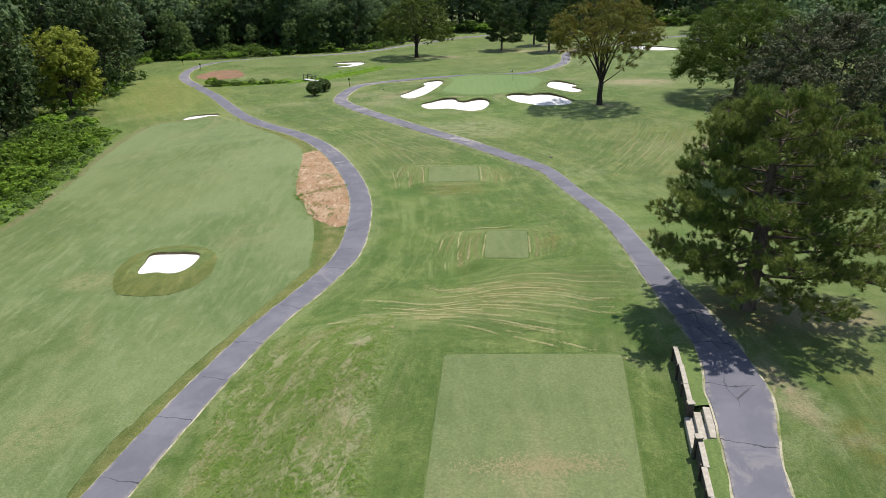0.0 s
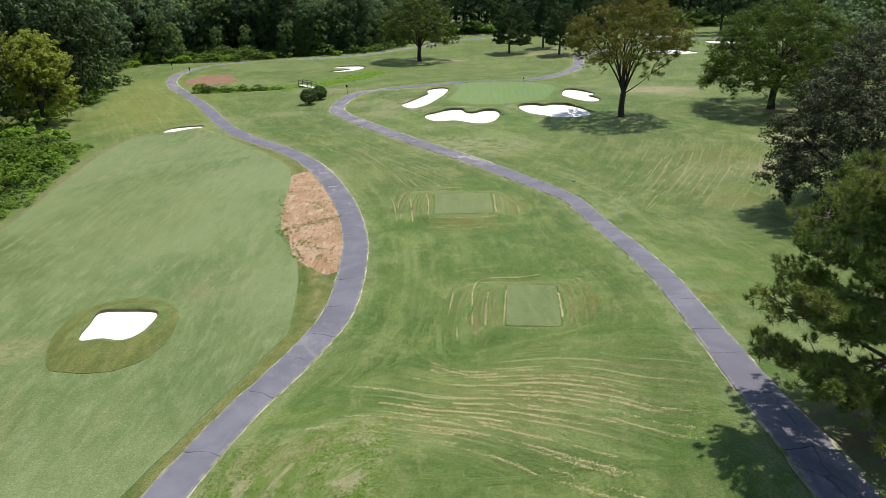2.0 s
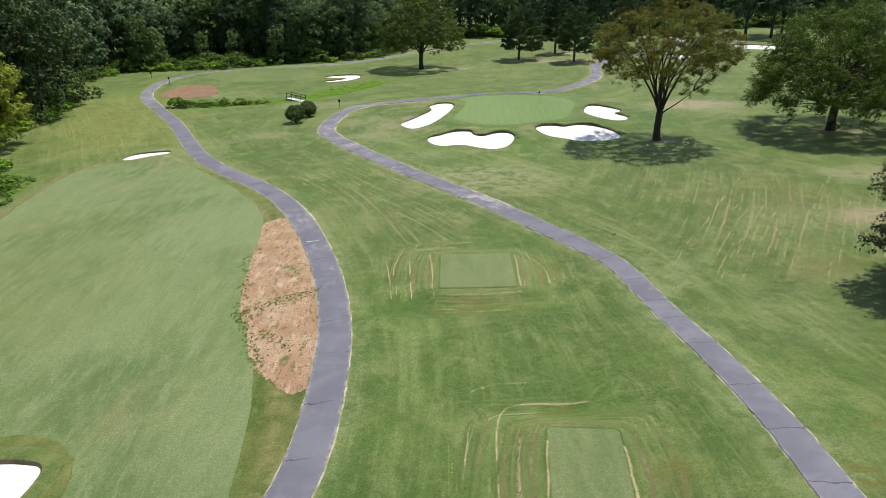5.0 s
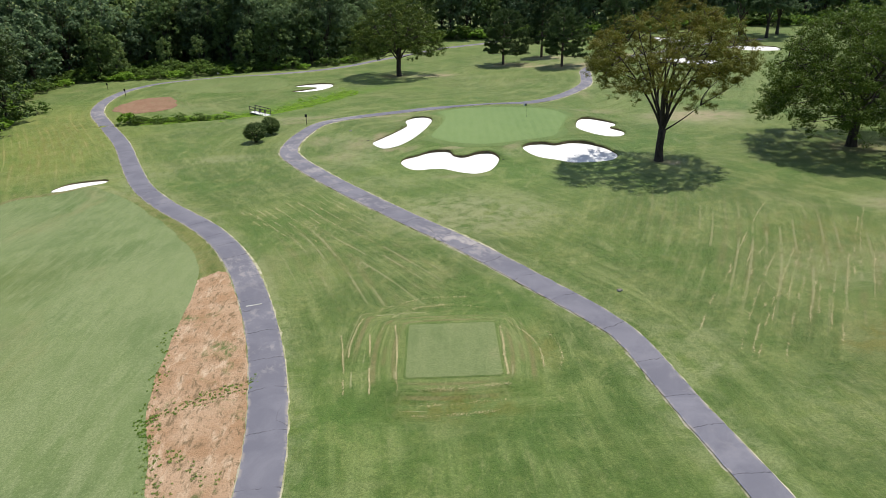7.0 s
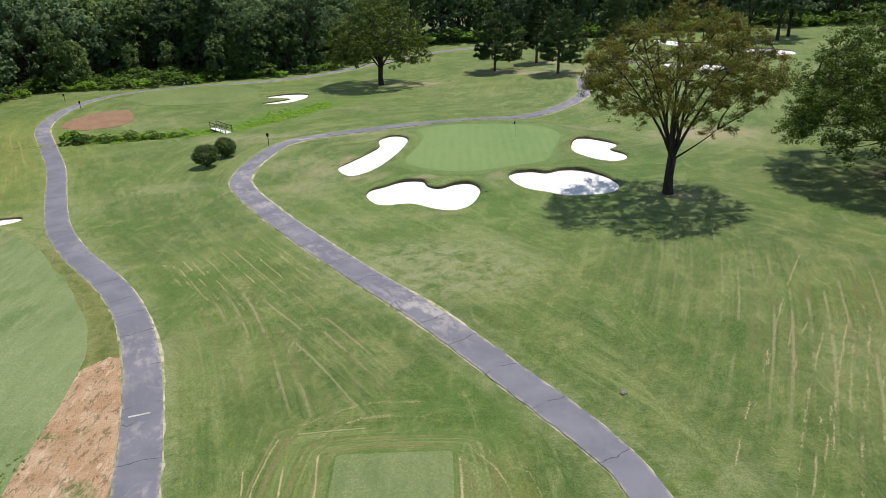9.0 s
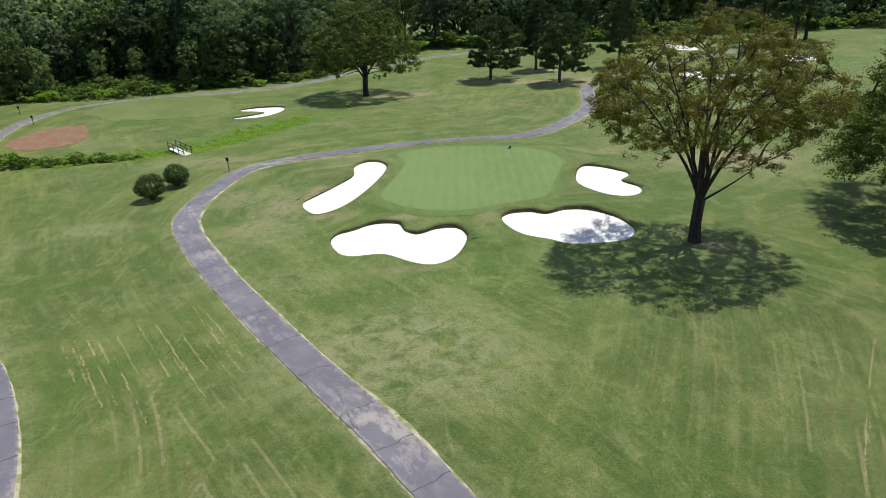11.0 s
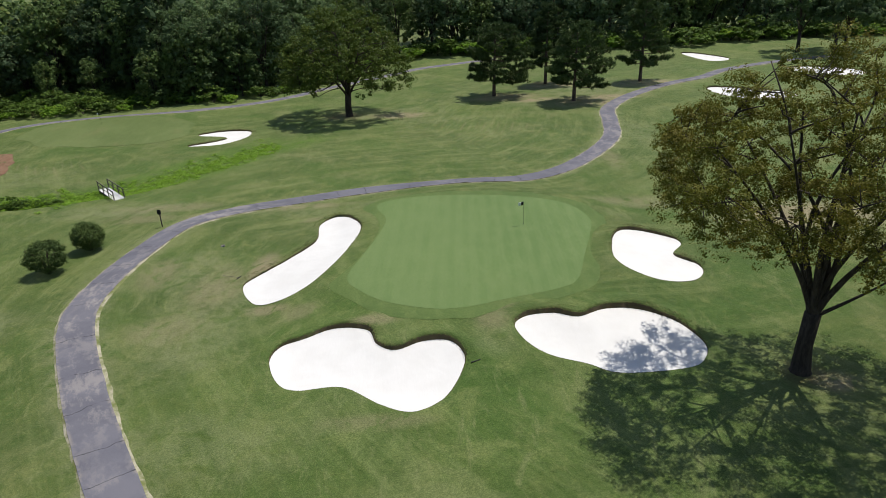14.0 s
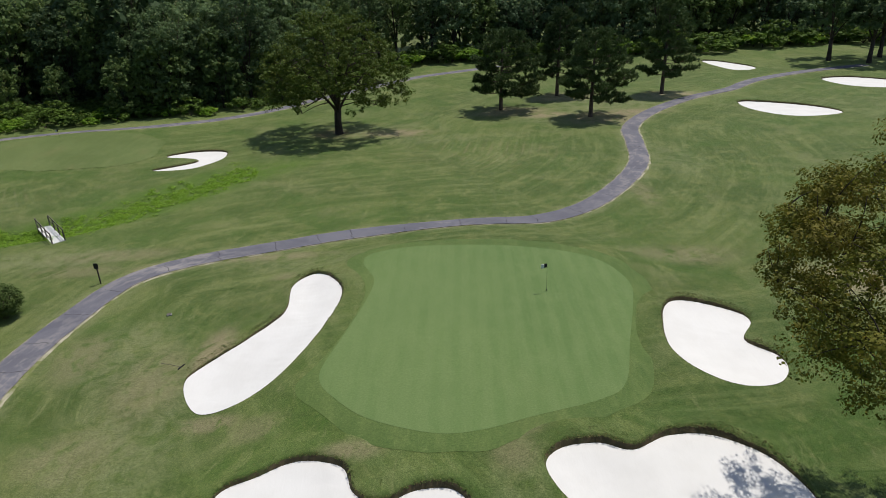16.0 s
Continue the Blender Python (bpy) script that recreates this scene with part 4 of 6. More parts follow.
LONG_TEE = ((-0.1, 29.4), (-1.75, 11.6), (5.9, 11.2), (8.9, 28.9))
for ring, nm, mat, lift, lab in (
        (wobble(spline(FAIRWAY, True, 0.6), 0.25, 2.5, 1.0), "fairway", M_FAIRWAY, 0.02, "pale green close-mown fairway turf"),
        (wobble(spline(GREEN, True, 0.4), 0.0, 2.0, 2.0), "putting_green", M_GREEN, 0.020, "smooth bright putting green with mowing stripes"),
        (wobble(spline(LEFT_GREEN, True, 0.6), 1.6, 6.0, 2.0), "putting_green", M_FARGREEN, 0.025, "pale far putting green beside the woods"),
        (wobble(quad_ring(LONG_TEE, 0.16), 0.05, 1.0, 6.0), "tee_edge", M_LIP, 0.015, "darker strip of grass edging the tee"),
        (wobble(tee_ring(TEE_B, 0.10), 0.05, 1.0, 7.0), "tee_edge", M_LIP, 0.015, "darker strip of grass edging the tee"),
        (wobble(tee_ring(TEE_C, 0.12), 0.05, 1.0, 8.0), "tee_edge", M_LIP, 0.015, "darker strip of grass edging the tee"),
        (quad_ring(LONG_TEE), "tee_ground", M_TEE, 0.025, "long rectangular tee of pale worn turf"),
        (tee_ring(TEE_B), "tee_ground", M_TEE, 0.025, "small raised rectangular tee of pale turf"),
        (tee_ring(TEE_C), "tee_ground", M_TEE, 0.025, "small raised rectangular tee of pale turf"),
        (wobble(wobble(spline(BARE, True, 0.12), 0.30, 0.8, 3.0), 0.22, 0.22, 3.5), "bare_patch", M_CLAY, 0.018, "bare tan clay patch beside the cart path"),
        (wobble(spline([(-59, 166), (-58, 176), (-53, 177.5), (-49.5, 173), (-47.3, 165), (-53, 161.3)], True, 0.5), 0.7, 2.0, 4.0), "bare_patch", M_REDCLAY, 0.03, "bare reddish clay patch in the grass"),
        (wobble(MOUND, 0.15, 1.5, 5.0), "bunker_mound", M_MOUND, 0.055, "oval mound of longer grass round a bunker")):
    gap = {"fairway": MOUND - ring_normals(MOUND) * 0.5, "bunker_mound": RINGS["fairway"] + ring_normals(RINGS["fairway"]) * 0.3}.get(nm)
    laid = sheet(nm, ring, mat, lift, 0.7 if nm in ("putting_green", "bunker_mound", "fairway", "bare_patch") else 1.2, lab, gap)
    if nm == "fairway":
        at = np.array([v.co[:2] for v in laid.data.vertices])
        laid.data.attributes.new("zone", "FLOAT_VECTOR", "POINT").data.foreach_set("vector", fairway_zones(at[:, 0], at[:, 1]).astype(np.float32).ravel())
g_ring = spline(GREEN, True, 0.4)
sheet("green_collar", wobble(g_ring + ring_normals(g_ring) * 1.3, 0.35, 2.2, 12.0), M_COLLAR, 0.011, 0.7, "darker collar of grass round the putting green")


def leaves(rng, centres, radii, count, size, flat=0.75, sub=0, lift=0.55, loose=1.0):
    """Small four-cornered leaves in soft clumps round the centres, facing mostly outwards and up. sub: sprays to each clump."""
    c, r = np.asarray(centres, float), np.asarray(radii, float)
    heart = c
    if sub:
        c, r = np.repeat(c, sub, 0), np.repeat(r, sub)
        heart = c
        w = rng.normal(size=c.shape)
        w /= np.linalg.norm(w, axis=1)[:, None]
        c = c + w * (r * rng.uniform(0.5, 1.0, len(r)))[:, None] * np.array([1, 1, flat])
        r = r * rng.uniform(0.26, 0.48, len(r)) * loose
    pick = rng.integers(0, len(c), count)
    c, r, heart = c[pick], r[pick], heart[pick]
    d = rng.normal(size=(count, 3))
    d /= np.linalg.norm(d, axis=1)[:, None]
    rad = rng.uniform(0.15, 1.0, count) ** 0.5
    p = c + d * (rad * r)[:, None] * np.array([1, 1, flat])
    away = p - heart
    away /= np.linalg.norm(away, axis=1)[:, None] + 1e-9
    nrm = d * 0.40 + away * 0.60 + np.array([0, 0, lift * 0.8]) + rng.normal(size=(count, 3)) * 0.30
    nrm /= np.linalg.norm(nrm, axis=1)[:, None]
    a = np.cross(nrm, rng.normal(size=(count, 3)))
    a /= np.linalg.norm(a, axis=1)[:, None] + 1e-9
    b = np.cross(nrm, a)
    s = size * rng.uniform(0.6, 1.35, count)[:, None]
    return np.stack([p - a * s, p + b * s * 0.6, p + a * s, p - b * s * 0.6], 1).reshape(-1, 3)


def bunker(ring, label, deep=0.5):
    """A sand hollow with a grassy lip, higher at the far side, and a dark earth face."""
    mid = ring.mean(0)
    base = new("bunker")
    base.location = (mid[0], mid[1], height(*mid))
    tagged(base, label, "bunker", "bunkers")
    inv = Matrix.Translation(-base.location)
    nrm, n = ring_normals(ring), len(ring)
    back = np.array([0.5 + 0.5 * (v[1] * 0.95 + v[0] * 0.1) for v in nrm])
    ragged = np.array([noise.noise(Vector((p[0] * 0.7, p[1] * 0.7, 3.0))) + 0.5 * noise.noise(Vector((p[0] * 1.5, p[1] * 1.5, 5.0))) for p in ring])
    ground = terrain(ring[:, 0], ring[:, 1])

    def loop(off, z):
        q = ring + nrm * np.asarray(off).reshape(-1, 1)
        return [inv @ Vector((q[i, 0], q[i, 1], z[i])) for i in range(n)]

    outer = ring + nrm * 1.9
    sand_z = ground - 0.02 - 0.06 * back ** 2
    lip = ground + 0.02 + deep * 0.62 * np.clip(back * 1.25 - 0.25, 0, 1) ** 1.3 + 0.07 * ragged * back
    edge = 0.06 * ragged
    far = terrain(outer[:, 0], outer[:, 1]) + 0.012
    rows = []
    for off in (1.9, 1.6, 1.3, 1.0, 0.75, 0.5, 0.3):
        here = terrain(*(ring + nrm * off).T)
        rows.append(loop(np.full(n, off) + edge * (off < 0.9), here + (0.012 if off < 1.8 else -0.03) + (lip - ground) * float(1 - step(0.25, 1.9, off)) ** 1.2))
    steep = np.clip(back * 1.6 - 0.25, 0, 1)
    rows += [loop(0.19 * (0.35 + 0.65 * steep) + edge, lip + 0.0), loop(0.12 * steep - 0.02 * (1 - steep) + edge * steep, lip - 0.04)]
    vs = [v for r in rows for v in r]
    fs = [(a * n + i, a * n + (i + 1) % n, (a + 1) * n + (i + 1) % n, (a + 1) * n + i) for a in range(len(rows) - 1) for i in range(n)]
    rim = mesh_from(vs, fs, M_ROUGH, "grass_lip", True)
    give_cover(rim, np.array([v.x for v in vs]) + mid[0], np.array([v.y for v in vs]) + mid[1])
    lip_part = part("grass_lip", rim, base, "rim of longer grass")
    rows = [loop((edge + 0.125) * steep - 0.02 * (1 - steep), lip - 0.035), loop((edge + 0.06 + 0.04 * ragged) * steep - 0.02 * (1 - steep), 0.5 * (lip + sand_z)), loop(0.3 * edge - 0.03, sand_z - 0.06)]
    vs = [v for r in rows for v in r]
    fs = [(a * n + i, a * n + (i + 1) % n, (a + 1) * n + (i + 1) % n, (a + 1) * n + i) for a in range(2) for i in range(n)]
    part("earth_face", mesh_from(vs, fs, M_EARTH, "earth_face", True), base, "dark crumbling earth face")
    if deep > 0.25:
        rng = np.random.default_rng(int(abs(mid[0] * 7)))
        pick = rng.integers(0, n, 26 * n)
        pick = pick[back[pick] > rng.uniform(0.40, 1.05, len(pick))]
        u = rng.uniform(0, 1, len(pick))[:, None]
        q = ring[pick] * (1 - u) + ring[(pick + 1) % n] * u + nrm[pick] * (rng.uniform(0.0, 1.0, len(pick)) ** 1.6 * 0.7 + 0.02)[:, None]
        foot = np.stack([q[:, 0] - mid[0], q[:, 1] - mid[1], lip[pick] - base.location.z], 1)
        part("fringe", quads_mesh(leaves(rng, foot, rng.uniform(0.03, 0.12, len(foot)), 7 * len(foot), 0.030, 0.45, lift=1.0), 4, M_FRINGE, "fringe"), lip_part, "ragged fringe of dry and green grass")
    # sand: outline just behind the face, dished towards the middle
    inner = ring + nrm * 0.0
    bm = bmesh.new()
    bv = [bm.verts.new((p[0], p[1], 0)) for p in inner]
    be = [bm.edges.new((bv[i], bv[(i + 1) % n])) for i in range(n)]
    bmesh.ops.triangle_fill(bm, edges=be, use_beauty=True)
    lo, hi = inner.min(0), inner.max(0)
    for axis in (0, 1):
        for c in np.arange(lo[axis] + 0.6, hi[axis], 0.6):
            co, no = [0, 0, 0], [0, 0, 0]
            co[axis], no[axis] = float(c), 1
            bmesh.ops.bisect_plane(bm, geom=bm.verts[:] + bm.edges[:] + bm.faces[:], plane_co=co, plane_no=no, dist=1e-4)
    pts = np.array([(v.co.x, v.co.y) for v in bm.verts])
    d2 = ((pts[:, None, :] - inner[None, :, :]) ** 2).sum(-1)
    w = 1 / (d2 + 0.15)
    zz = (w * sand_z[None, :]).sum(1) / w.sum(1) - 0.12 * step(0.0, 1.6, np.sqrt(d2.min(1)))
    for v, zv in zip(bm.verts, zz):
        v.co = inv @ Vector((v.co.x, v.co.y, zv + 0.008 * noise.noise(Vector((v.co.x * 1.5, v.co.y * 1.5, 1)))))
    bmesh.ops.recalc_face_normals(bm, faces=bm.faces)
    if sum(f.normal.z for f in bm.faces) < 0:
        bmesh.ops.reverse_faces(bm, faces=bm.faces)
    part("sand", bm_mesh(bm, M_SAND, "sand", True), base, "raked white sand")


for key, lab in (("front", "kidney-shaped white sand bunker before the green"), ("shaded", "white sand bunker half in a tree's shade"), ("long", "long white sand bunker beside the green"), ("side", "notched white sand bunker beside the green"),
                 ("far_left", "hooked white sand bunker by the far green"), ("far_back", "thin white sand bunker on the far fairway"), ("far_right", "white sand bunker on the far slope"), ("far_side", "broad white sand bunker near the far trees"),
                 ("fairway", "small white sand bunker in an oval mound"), ("small", "narrow white sand bunker at the fairway's end")):
    bunker(RINGS[key], lab, 0.24 if key in ("fairway", "small") else 0.33 if key in ("front", "shaded") else 0.27)


# ---- trees ----
def tube(points, radii, sides=7):
    """A tapered limb along points: its vertices and faces."""
    vs, fs = [], []
    pts = [Vector(p) for p in points]
    for i, p in enumerate(pts):
        d = (pts[min(i + 1, len(pts) - 1)] - pts[max(i - 1, 0)]).normalized()
        a = d.orthogonal().normalized()
        b = d.cross(a)
        for k in range(sides):
            w = 2 * math.pi * k / sides
            vs.append(p + (a * math.cos(w) + b * math.sin(w)) * radii[i])
    for i in range(len(pts) - 1):
        for k in range(sides):
            fs.append((i * sides + k, i * sides + (k + 1) % sides, (i + 1) * sides + (k + 1) % sides, (i + 1) * sides + k))
    fs.append(tuple(range((len(pts) - 1) * sides, len(pts) * sides)))
    return vs, fs


def join(shapes, material, name):
    vs, fs = [], []
    for v, f in shapes:
        o = len(vs)
        vs += v
        fs += [tuple(i + o for i in q) for q in f]
    return mesh_from(vs, fs, material, name, True)


def broadleaf(label, tall, spread, fork, seed, leafmat, count, size, trunk=0.35, lobes=60, droop=0.0, vase=0.5, name="tree", group="", open_crown=0.0, category="tree", low=-0.25, skirt=0, sub=5, loose=1.0):
    """A spreading tree with its foot at the origin: trunk, limbs, boughs and a crown of leaf clumps."""
    rng = np.random.default_rng(seed)
    base = new(name)
    tagged(base, label, category, group)
    shapes = []
    lean = Vector((rng.normal() * 0.02, rng.normal() * 0.02, 1))
    top = lean * fork
    shapes.append(tube([(0, 0, -0.3), (0, 0, 0.15), lean * fork * 0.45, top], [trunk * 1.9, trunk * 1.3, trunk, trunk * 0.92], 9))
    part("trunk", join(shapes, M_BARK, "trunk"), base, "dark brown trunk")
    centres, radii, limbs = [], [], []
    n = max(4, int(lobes / 8))
    for i in range(n):
        az = 2 * math.pi * (i + rng.uniform(-0.3, 0.3)) / n
        out = spread * rng.uniform(0.45, 0.95) * (1 if i % 3 else 0.45)
        up = (tall - fork) * rng.uniform(0.45, 0.85) * (1 if i % 3 else 1.12)
        up = min(up, (tall - fork) * 0.93)
        tip = top + Vector((math.cos(az) * out, math.sin(az) * out, up))
        knee = top.lerp(tip, 0.45) + Vector((math.cos(az), math.sin(az), 0)) * (-spread * 0.10 * vase) + Vector((0, 0, (tall - fork) * 0.10 * (vase - 0.2)))
        line = [top - Vector((0, 0, 0.3)), top.lerp(knee, 0.5) + Vector((0, 0, 0.1)), knee, tip]
        limbs.append(tube(line, [trunk * 0.46, trunk * 0.36, trunk * 0.27, trunk * 0.06], 6))
        for j in range(4):
            s = knee.lerp(tip, rng.uniform(0.0, 0.8)) if j else knee.lerp(tip, 0.1)
            az2 = az + rng.uniform(-1.2, 1.2)
            far = spread * rng.uniform(0.25, 0.55)
            e = s + Vector((math.cos(az2) * far, math.sin(az2) * far, rng.uniform(-0.05, 0.30) * (tall - fork) - droop * far))
            r2 = math.hypot(e.x, e.y)
            if r2 > spread:
                e.x, e.y = e.x * spread / r2, e.y * spread / r2
            limit = fork + (tall - fork) * (0.97 - 0.42 * (min(r2, spread) / spread) ** 2)
            e.z = min(e.z, limit)
            limbs.append(tube([s, s.lerp(e, 0.5) + Vector((0, 0, 0.25)), e], [trunk * 0.20, trunk * 0.13, trunk * 0.04], 5))
            for q in (0.55, 1.0):
                c = s.lerp(e, q)
                centres.append(c)
                radii.append(spread * rng.uniform(0.15, 0.26))
        centres.append(tip)
        radii.append(spread * rng.uniform(0.18, 0.28))
    # fill the outer shell unevenly
    for _ in range(int(lobes * (1 - open_crown))):
        az, w = rng.uniform(0, 2 * math.pi), rng.uniform(low, 1.0)
        rr = spread * (0.97 - 0.05 * rng.uniform()) * math.sqrt(max(0.0, 1 - max(w, 0) ** 2.2)) * rng.uniform(0.7, 1.0)
        zc = fork + (tall - fork) * (0.32 + 0.60 * w) - droop * spread * 0.25 * (w < 0.1)
        centres.append(Vector((math.cos(az) * rr, math.sin(az) * rr, zc)))
        radii.append(spread * rng.uniform(0.12, 0.24))
    for _ in range(skirt):
        az, rr = rng.uniform(0, 2 * math.pi), spread * rng.uniform(0.3, 0.9)
        centres.append(Vector((math.cos(az) * rr, math.sin(az) * rr, rng.uniform(0.6, fork + 0.25 * (tall - fork)))))
        radii.append(spread * rng.uniform(0.16, 0.30))
    part("limb", join(limbs, M_BARK, "limb"), base, "dark forking limbs")
    v = leaves(rng, np.array([tuple(c) for c in centres]), np.array(radii), count, size, sub=sub, loose=loose)
    part("crown", quads_mesh(v, 4, leafmat, "crown"), base, "crown of small leaves")
    return base


def crown_tree(label, reach, low, high, fork, trunk, limbs, boughs, twigs, leafmat, count, size, seed, steep=0.5, clump=0.75, shell=0.45, extra=(), deep=1.0):
    """A tree grown from its crown's shape. low, high: the crown's under and upper side at each share of its reach; twigs grow from boughs, boughs from limbs, each towards its own place in the crown."""
    rng = np.random.default_rng(seed)
    base = new("tree")
    tagged(base, label, "tree")
    top = Vector((0.12, 0.05, fork))
    foot = [(0, 0, -0.3), (0, 0, 0.12), (-0.05, 0.0, fork * 0.45), tuple(top)]
    part("trunk", join([tube(foot, [trunk * 1.9, trunk * 1.25, trunk, trunk * 1.02], 10)], M_BARK, "trunk"), base, "dark brown trunk")
    us = np.linspace(0, 1, len(low))

    def spot(u_lo, u_hi, edge):
        """A place within the crown, nearer its skin where edge is high."""
        while True:
            u, az = math.sqrt(rng.uniform(u_lo ** 2, u_hi ** 2)), rng.uniform(0, 2 * math.pi)
            f = rng.uniform(0, 1)
            f = f ** (1 - edge) if rng.uniform() < 0.8 else f * 0.5
            dent = 1 + 0.16 * noise.noise(Vector((math.cos(az) * 1.7, math.sin(az) * 1.7, seed)))
            z0, z1 = np.interp(u, us, low), np.interp(u, us, high)
            p = Vector((math.cos(az) * u * reach * dent, math.sin(az) * u * reach * dent * deep, z0 + (z1 - z0) * f))
            if noise.noise(p * 0.42 + Vector((seed, 0, 0))) > -0.42:
                return p

    def grow(a, b, r0, r1, lift, sides, steps):
        """A limb that leaves steeply and bends over towards its end."""
        kink = Vector((rng.normal(), rng.normal(), rng.normal())) * (b - a).length * 0.05
        line = []
        for k in range(steps + 1):
            q = k / steps
            p = a.lerp(b, q) + kink * math.sin(q * 3.1)
            flat = q ** (1.0 + lift)
            p.x, p.y = a.x + (b.x - a.x) * flat + kink.x * math.sin(q * 3.1), a.y + (b.y - a.y) * flat + kink.y * math.sin(q * 3.1)
            line.append(p)
        wood.append(tube(line, [r0 + (r1 - r0) * (k / steps) ** 0.7 for k in range(steps + 1)], sides))
        return line

    def nearest(parents, t, climb):
        best, at = 1e9, None
        for line in parents:
            for p in line[1:]:
                d = (t - p).length + climb * max(0.0, p.z - t.z + 0.35 * math.hypot(t.x - p.x, t.y - p.y))
                if d < best:
                    best, at = d, p
        return at

    wood, mains, subs, centres = [], [], [], []
    for i in range(limbs):
        az = 2 * math.pi * (i + rng.uniform(-0.3, 0.3)) / limbs
        u = (0.25, 0.8, 0.55)[i % 3] * rng.uniform(0.85, 1.1)
        z = float(np.interp(u, us, low)) * 0.25 + float(np.interp(u, us, high)) * 0.72
        mains.append(grow(top - Vector((0, 0, 0.25 + 0.35 * (i % 2))), Vector((math.cos(az) * u * reach, math.sin(az) * u * reach * deep, z)), trunk * 0.50, trunk * 0.10, steep, 7, 8))
    for e in extra:
        mains.append(grow(Vector((0, 0, fork * 0.92)), Vector(e), trunk * 0.32, trunk * 0.06, 0.0, 6, 6))
    for _ in range(boughs):
        t = spot(0.15, 0.9, 0.35)
        subs.append(grow(nearest(mains, t, 0.9), t, trunk * 0.20, trunk * 0.06, steep * 0.5, 5, 5))
    stems = mains + subs
    for k in range(twigs):
        t = spot(0.05, 1.0, shell)
        line = grow(nearest(stems, t, 0.6), t, trunk * 0.075, trunk * 0.02, 0.15, 4, 3)
        centres += [(line[3], rng.uniform(0.75, 1.15)), (line[2], rng.uniform(0.45, 0.75))]
    for e in extra:
        centres += [(Vector(e) + Vector((rng.normal(), rng.normal(), rng.normal() * 0.5)) * 0.9, rng.uniform(0.6, 1.0)) for _ in range(9)]
    part("limb", join(wood, M_BARK, "limb"), base, "dark forking limbs")
    v = leaves(rng, np.array([tuple(c) for c, _ in centres]), np.array([r for _, r in centres]) * clump, count, size, 0.7, sub=5, loose=1.25)
    part("crown", quads_mesh(v, 4, leafmat, "crown"), base, "crown of small leaves")
    return base


def round_shrub(label, wide, tall, seed, group):
    """A clipped-looking evergreen: short stems under a close skin of small leaves."""
    rng = np.random.default_rng(seed)
    base = new("shrub")
    tagged(base, label, "shrub", group)
    stems = [tube([(0.1 * math.cos(a), 0.1 * math.sin(a), -0.1), (0.4 * math.cos(a), 0.4 * math.sin(a), tall * 0.4), (0.6 * wide * math.cos(a), 0.6 * wide * math.sin(a), tall * 0.75)], [0.06, 0.045, 0.015], 6) for a in np.arange(0, 6.2, 0.9)]
    part("stem", join(stems, M_BARK, "stem"), base, "short dark stems")
    cs = []
    for _ in range(420):
        d = rng.normal(size=3)
        d /= np.linalg.norm(d)
        k = (0.74 + 0.12 * noise.noise(Vector(d * 2.2) + Vector((seed, 0, 0)))) * rng.uniform(0.75, 1.0)
        cs.append((d[0] * wide * k, d[1] * wide * k, max(0.12, tall * 0.5 + d[2] * tall * 0.5 * k * 1.12)))
    part("crown", quads_mesh(leaves(rng, cs, rng.uniform(0.16, 0.36, len(cs)), 15000, 0.055, 0.9), 4, M_SHRUB, "crown"), base, "dense dark green leaves")
    return base


